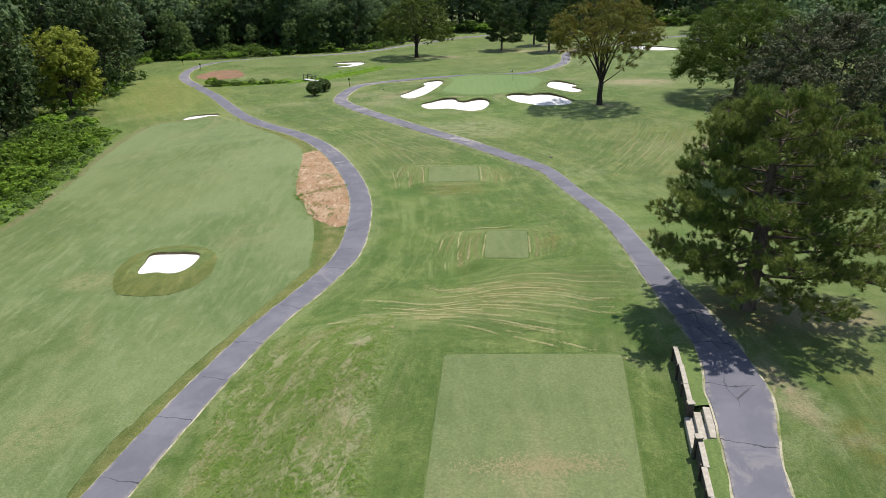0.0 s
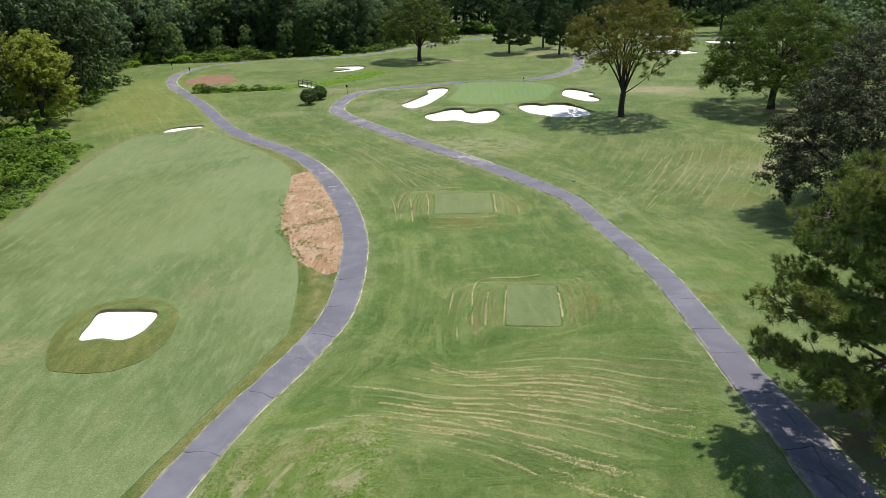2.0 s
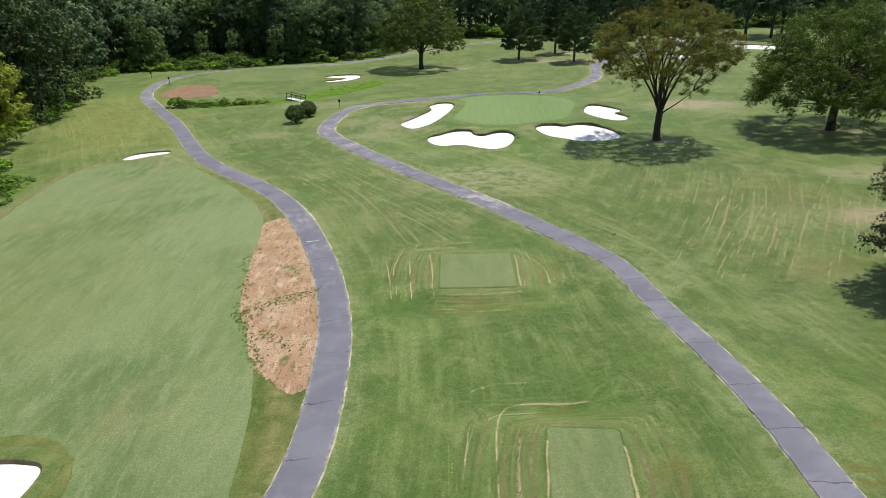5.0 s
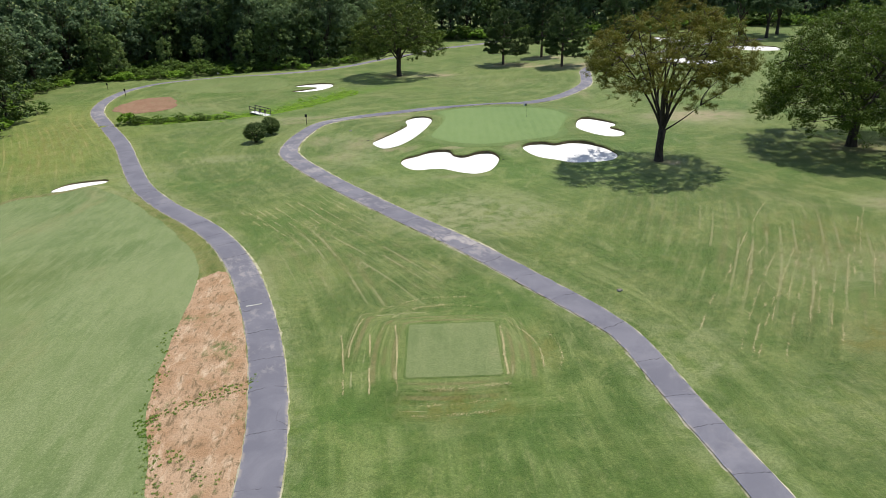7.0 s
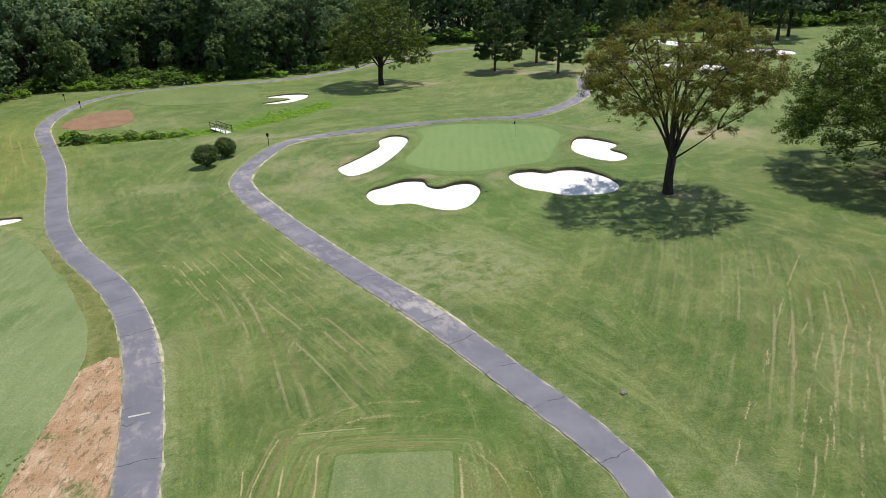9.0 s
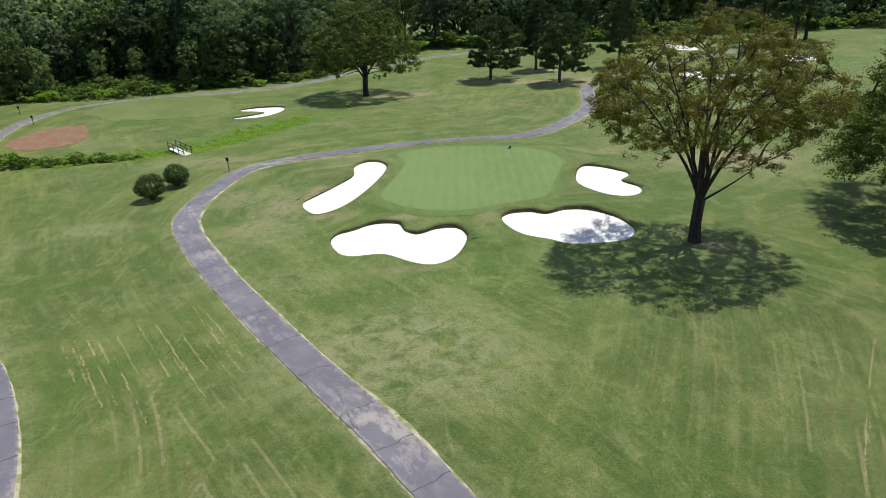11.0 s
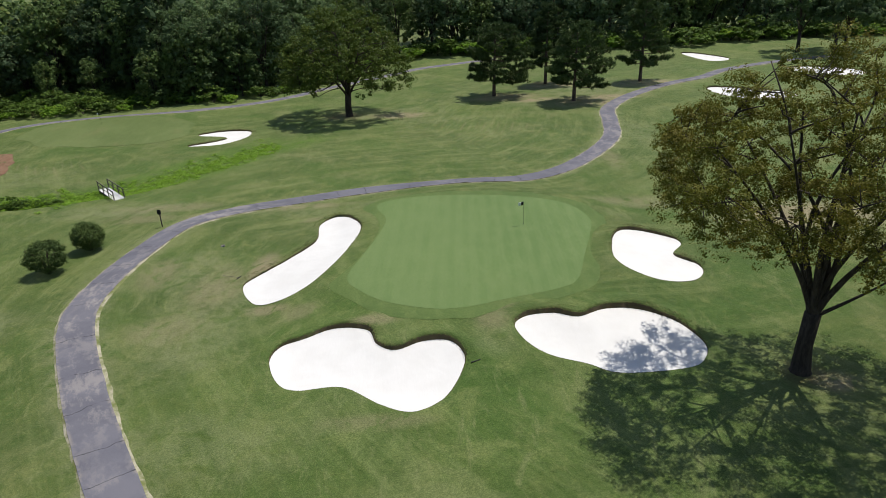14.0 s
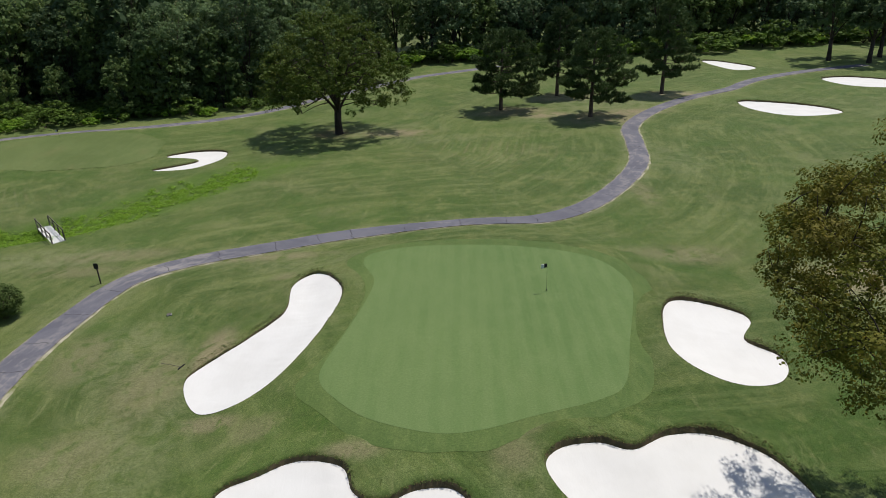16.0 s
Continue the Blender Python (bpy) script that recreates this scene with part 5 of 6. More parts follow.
def tuft_pine(label, profile, boughs, seed, trunk=0.42, blades=54, broad=1.0, twigs=6.5, material=None, group=""):
    """A broad old pine: level boughs, side twigs, and a brush of needles on each twig's end."""
    rng = np.random.default_rng(seed)
    base = new("pine_tree")
    tagged(base, label, "pine tree", group)
    zs, rs = [p[0] for p in profile], [p[1] for p in profile]
    tall = zs[-1]
    line = [(0, 0, -0.3), (0, 0, 0.2), (0.12, 0.05, tall * 0.35), (0.25, 0.12, tall * 0.7), (0.45, 0.0, tall * 0.97)]
    part("trunk", join([tube(line, [trunk * 1.5, trunk * 1.1, trunk * 0.9, trunk * 0.45, 0.04], 10)], M_PINEBARK, "trunk"), base, "straight grey-brown trunk")
    limbs, tips, ways = [], [], []
    for i in range(boughs):
        u = (i + rng.uniform(0, 1)) / boughs
        z = zs[0] + (tall * 0.98 - zs[0]) * u ** 0.9
        az = i * 2.399 + rng.uniform(-0.3, 0.3)
        d = Vector((math.cos(az), math.sin(az), 0))
        side = Vector((-d.y, d.x, 0))
        reach = float(np.interp(z, zs, rs)) * rng.uniform(0.70, 1.06) * (1 + 0.14 * d.x)
        rise = (0.02 + 0.55 * u ** 2) * reach
        a = Vector((0.45 * z / tall, 0, z - 0.12 * reach))
        e = a + d * reach + side * rng.normal() * 0.10 * reach + Vector((0, 0, rise + rng.normal() * 0.15))
        m = a.lerp(e, 0.55) + Vector((0, 0, -0.06 * reach)) + side * rng.normal() * 0.05 * reach
        thick = trunk * 0.27 * (1 - 0.65 * u)
        limbs.append(tube([a, a.lerp(m, 0.5), m, e], [thick, thick * 0.8, thick * 0.5, 0.02], 6))
        for j in range(int(6 + twigs * reach)):
            q = rng.uniform(0.22, 1.0) ** 0.75
            p = a.lerp(m, q / 0.55) if q < 0.55 else m.lerp(e, (q - 0.55) / 0.45)
            w = d * rng.uniform(0.2, 1.0) + side * rng.normal() * 0.9 + Vector((0, 0, rng.uniform(-0.05, 0.75)))
            w.normalize()
            t = p + w * rng.uniform(0.35, 0.5 + 0.14 * reach)
            limbs.append(tube([p, p.lerp(t, 0.6) + Vector((0, 0, -0.04)), t], [0.03, 0.02, 0.010], 4))
            for _ in range(3):
                tips.append(t + Vector((rng.normal(), rng.normal(), rng.normal() * 0.6)) * 0.17)
                ways.append(w * 0.7 + Vector((rng.normal() * 0.3, rng.normal() * 0.3, 0.55)))
    part("limb", join(limbs, M_PINEBARK, "limb"), base, "dark level boughs")
    n = blades
    c = np.repeat(np.array([tuple(t) for t in tips]), n, 0)
    w = np.repeat(np.array([tuple(v.normalized()) for v in ways]), n, 0)
    d = w * 0.75 + rng.normal(size=c.shape) * 0.55
    d /= np.linalg.norm(d, axis=1)[:, None]
    s = np.cross(d, rng.normal(size=c.shape))
    s /= np.linalg.norm(s, axis=1)[:, None] + 1e-9
    ln, wd = broad ** 0.5 * rng.uniform(0.20, 0.34, len(c))[:, None], broad * rng.uniform(0.010, 0.019, len(c))[:, None]
    c = c - w * rng.uniform(0.0, 0.22, len(c))[:, None]
    v = np.stack([c - s * wd, c + s * wd, c + d * ln + s * wd * 0.3], 1).reshape(-1, 3)
    part("needles", quads_mesh(v, 3, material or M_PINE_LIT, "needles"), base, "brushes of green needles")
    return base


def stand(ob, x, y, turn=0.0, size=1.0, sink=0.0):
    ob.matrix_basis = Matrix.Translation((x, y, height(x, y) - sink)) @ Matrix.Rotation(radians(turn), 4, "Z") @ Matrix.Diagonal((size, size, size, 1))
    return ob


def copy_at(ob, x, y, turn, size, wide=1.0):
    m = Matrix.Translation((x, y, height(x, y))) @ Matrix.Rotation(radians(turn), 4, "Z")
    c = copy_thing(ob, m)
    c.scale = (size * wide, size * wide, size * random.uniform(0.94, 1.08))
    return c


stand(tuft_pine("broad dark green pine beside the cart path", ((2.6, 4.6), (3.2, 6.5), (4.7, 6.7), (6.7, 5.9), (8.4, 4.8), (9.8, 3.6), (10.9, 2.1), (11.5, 0.6)), 58, 11), 16.8, 32.6)
stand(crown_tree("vase-shaped tree with thin olive-brown foliage", 9.7, (9.0, 7.8, 7.0, 7.6, 9.2, 11.2), (18.5, 18.3, 17.8, 16.8, 15.2, 12.8), 3.7, 0.43, 13, 64, 540, M_ELM, 180000, 0.060, 21, 0.85, 0.82, 0.35, ((3.8, -1.2, 6.6),), 0.86), 27.8, 114.9)
stand(crown_tree("broad spreading tree with dense green crown", 12.0, (5.6, 5.0, 4.4, 3.9, 3.3, 2.8), (17.2, 16.9, 16.1, 14.4, 11.8, 7.6), 3.4, 0.52, 10, 110, 980, M_OAK_DARK, 210000, 0.088, 22, 0.4, 1.05, 0.5), 52.5, 117.5)
stand(crown_tree("dense dark tree with dull bronze-green foliage", 9.6, (3.0, 2.6, 2.2, 1.9, 1.6, 1.8), (17.4, 17.1, 16.2, 14.4, 11.6, 7.4), 2.2, 0.5, 9, 80, 620, M_DARK, 150000, 0.100, 23, 0.4, 1.0, 0.5), 38.0, 67.0)
stand(crown_tree("tall oak with rounded green crown on the fairway", 10.0, (6.2, 5.2, 4.8, 4.6, 4.4, 4.6), (18.6, 18.2, 17.0, 15.2, 12.6, 8.6), 3.6, 0.5, 9, 60, 420, M_OAK, 62000, 0.135, 24, 0.5, 1.0, 0.5), -5.6, 193.0)
for x, y, h, r, low, round_top, seed in ((19.4, 205, 12.4, 6.2, 2.8, True, 31), (30.3, 214.3, 14.6, 5.0, 3.0, False, 32), (32, 196, 12.4, 5.6, 2.8, True, 33), (47.7, 210.8, 15.6, 5.2, 3.0, False, 34)):
    crown = h - low
    shape = ((low, 0.75 * r), (low + 0.18 * crown, r), (low + 0.5 * crown, 0.88 * r), (low + 0.8 * crown, 0.6 * r), (h, 0.12 * r)) if round_top else ((low, 0.6 * r), (low + 0.15 * crown, r), (low + 0.4 * crown, 0.8 * r), (low + 0.75 * crown, 0.5 * r), (h, 0.08 * r))
    stand(tuft_pine("dark pine with a bare lower trunk", shape, 46, seed, 0.3, 15, 3.2, 5.0, M_PINE, "pines by the path"), x, y)
for x, y, h, s, seed in ((92.5, 239, 17, 7, 41), (98, 234, 16, 7, 42), (104, 240, 17, 7, 43)):
    stand(broadleaf("dark tree with a bare trunk on the far slope", h, s, 4.5, seed, M_WOOD_A, 9000, 0.30, 0.4, 50), x, y)
stand(broadleaf("yellow-green tree at the wood's edge", 15.5, 6.4, 2.5, 51, M_YELLOW, 26000, 0.19, 0.35, 100, skirt=24), -66.5, 122)

# ---- woods ----
random.seed(5)
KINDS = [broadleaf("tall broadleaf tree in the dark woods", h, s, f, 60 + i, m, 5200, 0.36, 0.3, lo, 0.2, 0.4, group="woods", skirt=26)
         for i, (h, s, f, m, lo) in enumerate(((22, 6.2, 3.0, M_HAZY_WOOD, 90), (19, 5.4, 2.2, M_WOOD_B, 80), (24, 5.4, 3.6, M_HAZY_WOOD, 90), (18, 6.4, 2.0, M_HAZY_WOOD, 80)))]
EDGE = [broadleaf("tall broadleaf tree at the front of the woods", h, s, f, 64 + i, m, 15000, 0.20, 0.3, 90, 0.2, 0.4, group="woods", skirt=30, sub=7)
        for i, (h, s, f, m) in enumerate(((21, 5.8, 2.6, M_WOOD_A), (19, 6.2, 2.2, M_WOOD_A), (22, 5.2, 3.0, M_WOOD_B)))]
SIDE = [broadleaf("tall sombre tree at the wood's edge", h, sp, 2.4, 76 + i, M_SOMBRE, 7000, 0.30, 0.3, 90, 0.2, 0.4, group="woods", skirt=30) for i, (h, sp) in enumerate(((22, 6.4), (19, 5.8)))]
for k, (x, y) in zip(EDGE, ((-47.5, 224), (-33.5, 222), (-62, 227))):
    stand(k, x, y, 50 * y)
stand(SIDE[0], -63.5, 68, 40)
stand(SIDE[1], -66.0, 88, 130)
DEEP = [broadleaf("tall broadleaf tree deep in the woods", h, s, 3.0, 70 + i, m, 1300, 0.74, 0.3, 70, 0.2, 0.4, group="deep woods", skirt=26) for i, (h, s, m) in enumerate(((23, 6.6, M_WOOD_A), (20, 6.2, M_WOOD_B)))]
edge_spots = [(-84, 158), (-86, 168), (-90, 178), (-93, 190), (-92, 200), (-90, 214), (-82, 220), (-74, 223), (-66, 223), (-58, 223), (-51, 221), (-44, 219), (-37, 217), (-30, 219), (-25, 224), (-21, 231), (-17, 240), (-12, 250), (-6, 258), (0, 263)]
spots = [(x + random.uniform(-1, 1), y + random.uniform(-1, 1)) for x, y in edge_spots]
spots += [(x + random.uniform(-1.5, 1.5), 266 + random.uniform(-2, 2) + 0.02 * x) for x in range(8, 190, 7)]
spots += [(-64 + random.uniform(-2, 2) - 0.10 * (y - 60), y + random.uniform(-2, 2)) for y in range(56, 158, 7) if not 112 < y < 134]
spots += [(72, 136), (82, 146), (92, 138), (79, 124), (88, 158), (101, 150), (72, 104), (82, 110), (66, 84), (74, 92), (112, 168), (98, 172)]
deep = []
for k in range(1, 5):
    deep += [(x - 5.6 * k + random.uniform(-2.5, 2.5), y + 5.2 * k + random.uniform(-2.5, 2.5)) for x, y in edge_spots]
deep += [(x + random.uniform(-1.5, 1.5), 266 + 7.5 * r + random.uniform(-2, 2) + 0.02 * x) for r in (1, 2) for x in range(8, 190, 8)]
deep += [(-66 - 8 * r + random.uniform(-2, 2) - 0.10 * (y - 60), y + random.uniform(-2, 2)) for r in (1, 2) for y in range(56, 158, 8)]
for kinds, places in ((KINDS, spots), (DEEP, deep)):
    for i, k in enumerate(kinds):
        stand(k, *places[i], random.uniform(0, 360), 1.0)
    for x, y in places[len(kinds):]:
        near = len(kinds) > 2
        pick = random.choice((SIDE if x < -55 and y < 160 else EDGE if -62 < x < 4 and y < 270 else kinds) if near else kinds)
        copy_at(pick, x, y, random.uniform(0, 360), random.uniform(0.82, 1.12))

# undergrowth along the wood's edge
BUSH = [broadleaf("leafy bush at the wood's edge", h, s, 0.3, 80 + i, m, 1050, 0.21, 0.06, 24, 0.3, 0.2, "bush", "undergrowth", category="bush") for i, (h, s, m) in enumerate(((2.6, 2.2, M_BRUSH), (3.8, 2.6, M_BRUSH), (2.0, 2.0, M_WEED), (5.5, 2.8, M_WOOD_B)))]
LIME_BUSH = [broadleaf("bright green bush beside the fairway", h, s, 0.3, 86 + i, M_LIME, 1500, 0.16, 0.05, 24, 0.3, 0.2, "bush", "fairway brush", category="bush") for i, (h, s) in enumerate(((2.2, 2.1), (3.0, 2.3)))]
for i, k in enumerate(LIME_BUSH):
    stand(k, -51.0 - 2 * i, 79.0 + 8 * i, 70 * i, 0.8)
bspots = []
for (ax, ay), (bx, by) in zip(edge_spots[:-1], edge_spots[1:]):
    for q in (0.1, 0.4, 0.7):
        x, y = ax + (bx - ax) * q, ay + (by - ay) * q
        ox, oy = (5.5, -1) if y < 205 else (2.0, -6.5) if x < -30 else (5, -5)
        bspots.append((x + ox + random.uniform(-1.5, 1.5), y + oy + random.uniform(-1.5, 1.5)))
bspots += [(x + random.uniform(-1.2, 1.2), 206 + 2.6 * r + random.uniform(-0.8, 0.8) + 0.05 * abs(x + 66)) for r in range(5) for x in range(-88 + 2 * (r % 2), -44, 4)]
bspots += [(x + random.uniform(-1.5, 1.5), 259 + random.uniform(-1.5, 2.5)) for x in range(4, 180, 3)]
bspots += [(float(fairway_edge(y)) - 5.0 - random.uniform(0, 6), y) for y in (58, 63, 67, 72, 76, 81, 85, 90, 94, 98, 101)]
bspots += [(-58.5 - 0.14 * (y - 60) + random.uniform(-1.5, 1.5), y) for y in (112, 116, 127, 131, 135, 139, 143, 147, 151, 155, 160, 165)]
bspots += [(-54 - 0.10 * (y - 60) + random.uniform(-3, 3.0), y + random.uniform(-2, 2)) for y in range(50, 112, 3)]
for i, k in enumerate(BUSH):
    stand(k, *bspots[i], 40 * i, 1.0)
for x, y in bspots[len(BUSH):]:
    kinds = LIME_BUSH if x > -60 and y < 112 and random.random() < 0.93 else BUSH[:3] if y > 190 or random.random() < 0.6 else BUSH
    copy_at(random.choice(kinds), x, y, random.uniform(0, 360), random.uniform(0.6, 1.05) * (1.5 if x > 0 and y > 250 else 0.9), random.uniform(1.25, 1.8))

copy_at(BUSH[2], -50.8, 153.2, 20, 0.8, 1.0)
copy_at(BUSH[0], -49.2, 153.0, 50, 0.5, 1.1)
for k in range(13):
    copy_at(BUSH[(0, 2, 1)[k % 3]], -48.0 + 1.15 * k, 153.0 + 0.10 * k + random.uniform(-0.5, 0.5), 47 * k, random.uniform(0.26, 0.46), random.uniform(1.1, 1.6))
for x, y, k in ((-50.5, 84, 0.8), (-53.5, 81, 0.9), (-49, 76, 0.6), (-54, 92, 0.8), (-52, 88.5, 0.6)):
    copy_at(LIME_BUSH[1], x, y, 30 * x, 1.5 * k, 1.3)
VINE = broadleaf("small tree smothered in pale green vines", 9.5, 3.2, 0.8, 95, M_WOOD_B, 5200, 0.20, 0.12, 60, 0.2, 0.2, group="vine-clad trees", skirt=40)
vspots = [(-44, 212), (-40, 213), (-37.5, 214), (-80, 210), (-77, 212), (-57, 216), (-29, 217), (-66, 216), (-15.5, 235), (-20, 228), (-23, 224)]
stand(VINE, *vspots[0], 30, 1.1)
for x, y in vspots[1:]:
    copy_at(VINE, x, y, random.uniform(0, 360), random.uniform(0.9, 1.6), random.uniform(0.65, 0.95))

# weeds in the ditch and low brush beside the fairway
rng = np.random.default_rng(9)
cs, rs = [], []
for _ in range(700):
    y = rng.uniform(0.16, 1)
    px, py = np.interp(y, (0, 0.25, 0.45, 0.62, 0.8, 1), (-58, -45, -34, -27, -21, -14)), np.interp(y, (0, 0.25, 0.45, 0.62, 0.8, 1), (152.3, 153, 155.5, 159, 167, 176))
    o = rng.normal() * 1.5
    cs.append((px - 0.6 * o, py + 0.8 * o, height(px - 0.6 * o, py + 0.8 * o) + 0.12))
    rs.append(rng.uniform(0.35, 0.8) * (1.5 if rng.uniform() < 0.08 else 1))
tagged(new("ditch_weeds", quads_mesh(leaves(rng, cs, rs, 38000, 0.075, 0.26, lift=1.6), 4, M_WEED, "ditch_weeds")), "bright green weeds filling a shallow ditch", "weeds", kind="stuff")
cs, rs = [], []
for _ in range(1500):
    u = rng.uniform(0, 1)
    y = rng.uniform(40, 105 + 8 * u)
    x = float(fairway_edge(y)) - 1.3 - rng.uniform(0, 0.6) - 15 * u
    cs.append((x, y, height(x, y) + 0.05 + 0.6 * u))
    rs.append(rng.uniform(0.3, 0.8) * (0.7 + 0.9 * u) * (1.9 if rng.uniform() < 0.12 and u > 0.15 else 1))
half = len(cs) // 2
tagged(new("lime_weeds", quads_mesh(leaves(rng, cs[:half], rs[:half], 27000, 0.125, 0.7, lift=0.8), 4, M_LIME, "lime_weeds")), "lime-green weeds among the brush beside the fairway", "weeds", kind="stuff")
cs, rs = cs[half:], [1.35 * r for r in rs[half:]]
tagged(new("brush", quads_mesh(leaves(rng, cs, rs, 32000, 0.135, 0.8, lift=0.8), 4, M_BRUSH, "brush")), "low tangled green brush beside the fairway", "brush", kind="stuff")
# coarse grass on the bank below the tee
n = 9000
bx, by = rng.uniform(-12.8, -3.2, n), rng.uniform(13, 38.5, n)
keep = np.array([noise.noise(Vector((a * 0.30, b * 0.22, 2))) + 0.5 * noise.noise(Vector((a * 0.9, b * 0.9, 4))) for a, b in zip(bx, by)]) > -0.22
keep &= near_curve(bx, by, PATH_LEFT[:240])[0] > 1.5
bx, by = bx[keep], by[keep]
cs = np.stack([bx, by, terrain(bx, by) + 0.02], 1)
tagged(new("bank_grass", quads_mesh(leaves(rng, cs, rng.uniform(0.05, 0.22, len(cs)), 42000, 0.036, 0.18, lift=3.0), 4, M_TUFT, "bank_grass")), "coarse weedy grass on the bank below the tee", "grass", kind="stuff")

# dead straw showing through on the bank
n = 16000
bx, by = rng.uniform(-12.6, -3.0, n), rng.uniform(12, 37.5, n)
thin = np.array([noise.noise(Vector((a * 0.28, b * 0.20, 7))) + 0.6 * noise.noise(Vector((a * 1.1, b * 1.1, 9))) for a, b in zip(bx, by)]) > 0.24
thin &= near_curve(bx, by, PATH_LEFT[:240])[0] > 1.6
cs = np.stack([bx[thin], by[thin], terrain(bx[thin], by[thin]) + 0.03], 1)
tagged(new("dead_straw", quads_mesh(leaves(rng, cs, rng.uniform(0.04, 0.14, len(cs)), 5 * len(cs), 0.020, 0.12, lift=4.0), 4, M_CLIPPINGS, "dead_straw")), "dead pale straw lying on the weedy bank", "straw", kind="stuff")

# dry clippings in the worn band across the long tee
cs = np.stack([rng.normal(3.8, 1.7, 1500), 20.9 + rng.normal(0, 0.32, 1500), np.zeros(1500)], 1)
cs = cs[(cs[:, 0] > 0) & (cs[:, 0] < 7.0)]
cs[:, 2] = terrain(cs[:, 0], cs[:, 1]) + 0.032
tagged(new("dry_clippings", quads_mesh(leaves(rng, cs, np.full(len(cs), 0.06), 6500, 0.022, 0.06, lift=8.0), 4, M_CLIPPINGS, "dry_clippings")), "dry tan clippings scattered across the tee", "clippings", kind="stuff")

# windrows of dry clippings that the mower left
def windrow(points, amount, wide, breaks, seed):
    """Places of dry flakes along a line: thick in some stretches, none in others."""
    line = spline(points, False, 0.12)
    run = np.concatenate([[0], np.cumsum(np.linalg.norm(np.diff(line, axis=0), axis=1))])
    k = int(run[-1] * amount)
    at = rng.uniform(0, run[-1], k)
    at = at[[noise.noise(Vector((q * 0.55, seed, 0.5))) + 0.5 * noise.noise(Vector((q * 2.1, seed, 3.5))) > breaks + rng.normal() * 0.28 for q in at]]
    x, y = np.interp(at, run, line[:, 0]), np.interp(at, run, line[:, 1])
    sway = np.array([noise.noise(Vector((q * 0.7, seed, 8.0))) for q in at]) * 0.09
    return np.stack([x + sway + rng.normal(size=len(at)) * wide * 0.55, y + rng.normal(size=len(at)) * wide * 1.2], 1)


heaps = []
for k, (pts, amount, wide, breaks) in enumerate((
        ([(1.2, 50.2), (1.3, 52.6), (1.5, 55.3), (2.1, 56.9), (3.8, 57.3), (7.5, 56.8)], 190, 0.05, -0.35), ([(-0.4, 51.6), (-0.2, 53.6), (0.1, 55.4)], 120, 0.05, -0.3), ([(2.0, 49.0), (2.2, 51.4), (2.5, 53.8)], 170, 0.10, -0.2),
        ([(3.1, 48.3), (3.4, 50.5), (3.7, 53.0)], 190, 0.05, -0.4), ([(7.0, 49.0), (7.15, 50.6), (7.35, 52.4)], 210, 0.07, -0.5), ([(-1.1, 50.8), (-0.8, 53.4)], 70, 0.06, -0.1), ([(-0.8, 48.9), (0.6, 48.7), (2.0, 49.0)], 90, 0.16, -0.2), ([(0.2, 58.6), (1.8, 59.2), (5.0, 59.4)], 70, 0.05, 0.0),
        ([(-5.0, 70.6), (-5.3, 73.8), (-5.8, 77.4)], 150, 0.05, -0.2), ([(-5.1, 74.6), (-5.0, 77.0), (-4.6, 79.6)], 120, 0.05, -0.2), ([(-3.5, 70.6), (-3.7, 73.8), (-3.9, 77.4)], 190, 0.05, -0.35), ([(-1.85, 70.3), (-2.0, 73.8), (-2.2, 77.8)], 170, 0.05, -0.3),
        ([(-2.6, 79.6), (-0.7, 80.9), (1.4, 81.2), (3.6, 80.7), (5.4, 79.4)], 120, 0.08, -0.2), ([(-3.6, 80.6), (-0.5, 82.3), (3.0, 82.3)], 90, 0.08, 0.0), ([(4.6, 71.4), (4.65, 74.0), (4.75, 77.0)], 220, 0.07, -0.4), ([(5.4, 77.8), (6.4, 76.6), (7.0, 75.0), (6.9, 72.6)], 130, 0.06, -0.2), ([(7.8, 77.0), (8.3, 74.6), (7.8, 72.2)], 80, 0.06, 0.0),
        ([(-1.6, 70.35), (1.4, 70.3), (4.7, 70.5)], 200, 0.07, -0.25), ([(-0.6, 69.2), (2.0, 69.3), (4.2, 69.4)], 110, 0.06, -0.05), ([(-1.0, 68.3), (1.6, 68.3), (3.8, 68.5)], 130, 0.06, -0.1))):
    heaps.append(windrow(pts, 0.7 * amount, wide, breaks + 0.12, k * 3.7))
for k in range(26):
    c, x0 = 35.4 + 0.42 * k + rng.uniform(-0.15, 0.15), rng.uniform(-8, 4)
    xs = np.linspace(x0, x0 + rng.uniform(4, 9), 5)
    bend = np.interp(xs, (-14, -4, -1, 3, 12), (-3.8, -0.9, 0.6, 4.0, 9.4))
    heaps.append(windrow([(a, c - b) for a, b in zip(xs, bend)], 95, 0.06, 0.0, 100 + k))
for k in range(34):
    x0, y0, far = 17.5 + 0.62 * k + rng.uniform(-0.2, 0.2), rng.uniform(68, 86), rng.uniform(7, 18)
    heaps.append(windrow([(x0 + (y0 - 76) * 0.56 + q * 0.50 + 0.004 * q * q, y0 + q * 0.87) for q in (0, far * 0.33, far * 0.67, far)], 60, 0.05, 0.12, 200 + k))
for k in range(18):
    x0, y0, far = -19.0 + 0.55 * k + rng.uniform(-0.2, 0.2), 102.0 + 0.30 * k + rng.uniform(-2, 2), rng.uniform(5, 11)
    heaps.append(windrow([(x0 + q * 0.56, y0 - q * 0.83) for q in (0, far * 0.33, far * 0.67, far)], 70, 0.05, 0.05, 300 + k))
flat = np.concatenate(heaps)
flat = flat[near_curve(flat[:, 0], flat[:, 1], PATH_RIGHT[::3])[0] > 1.4]
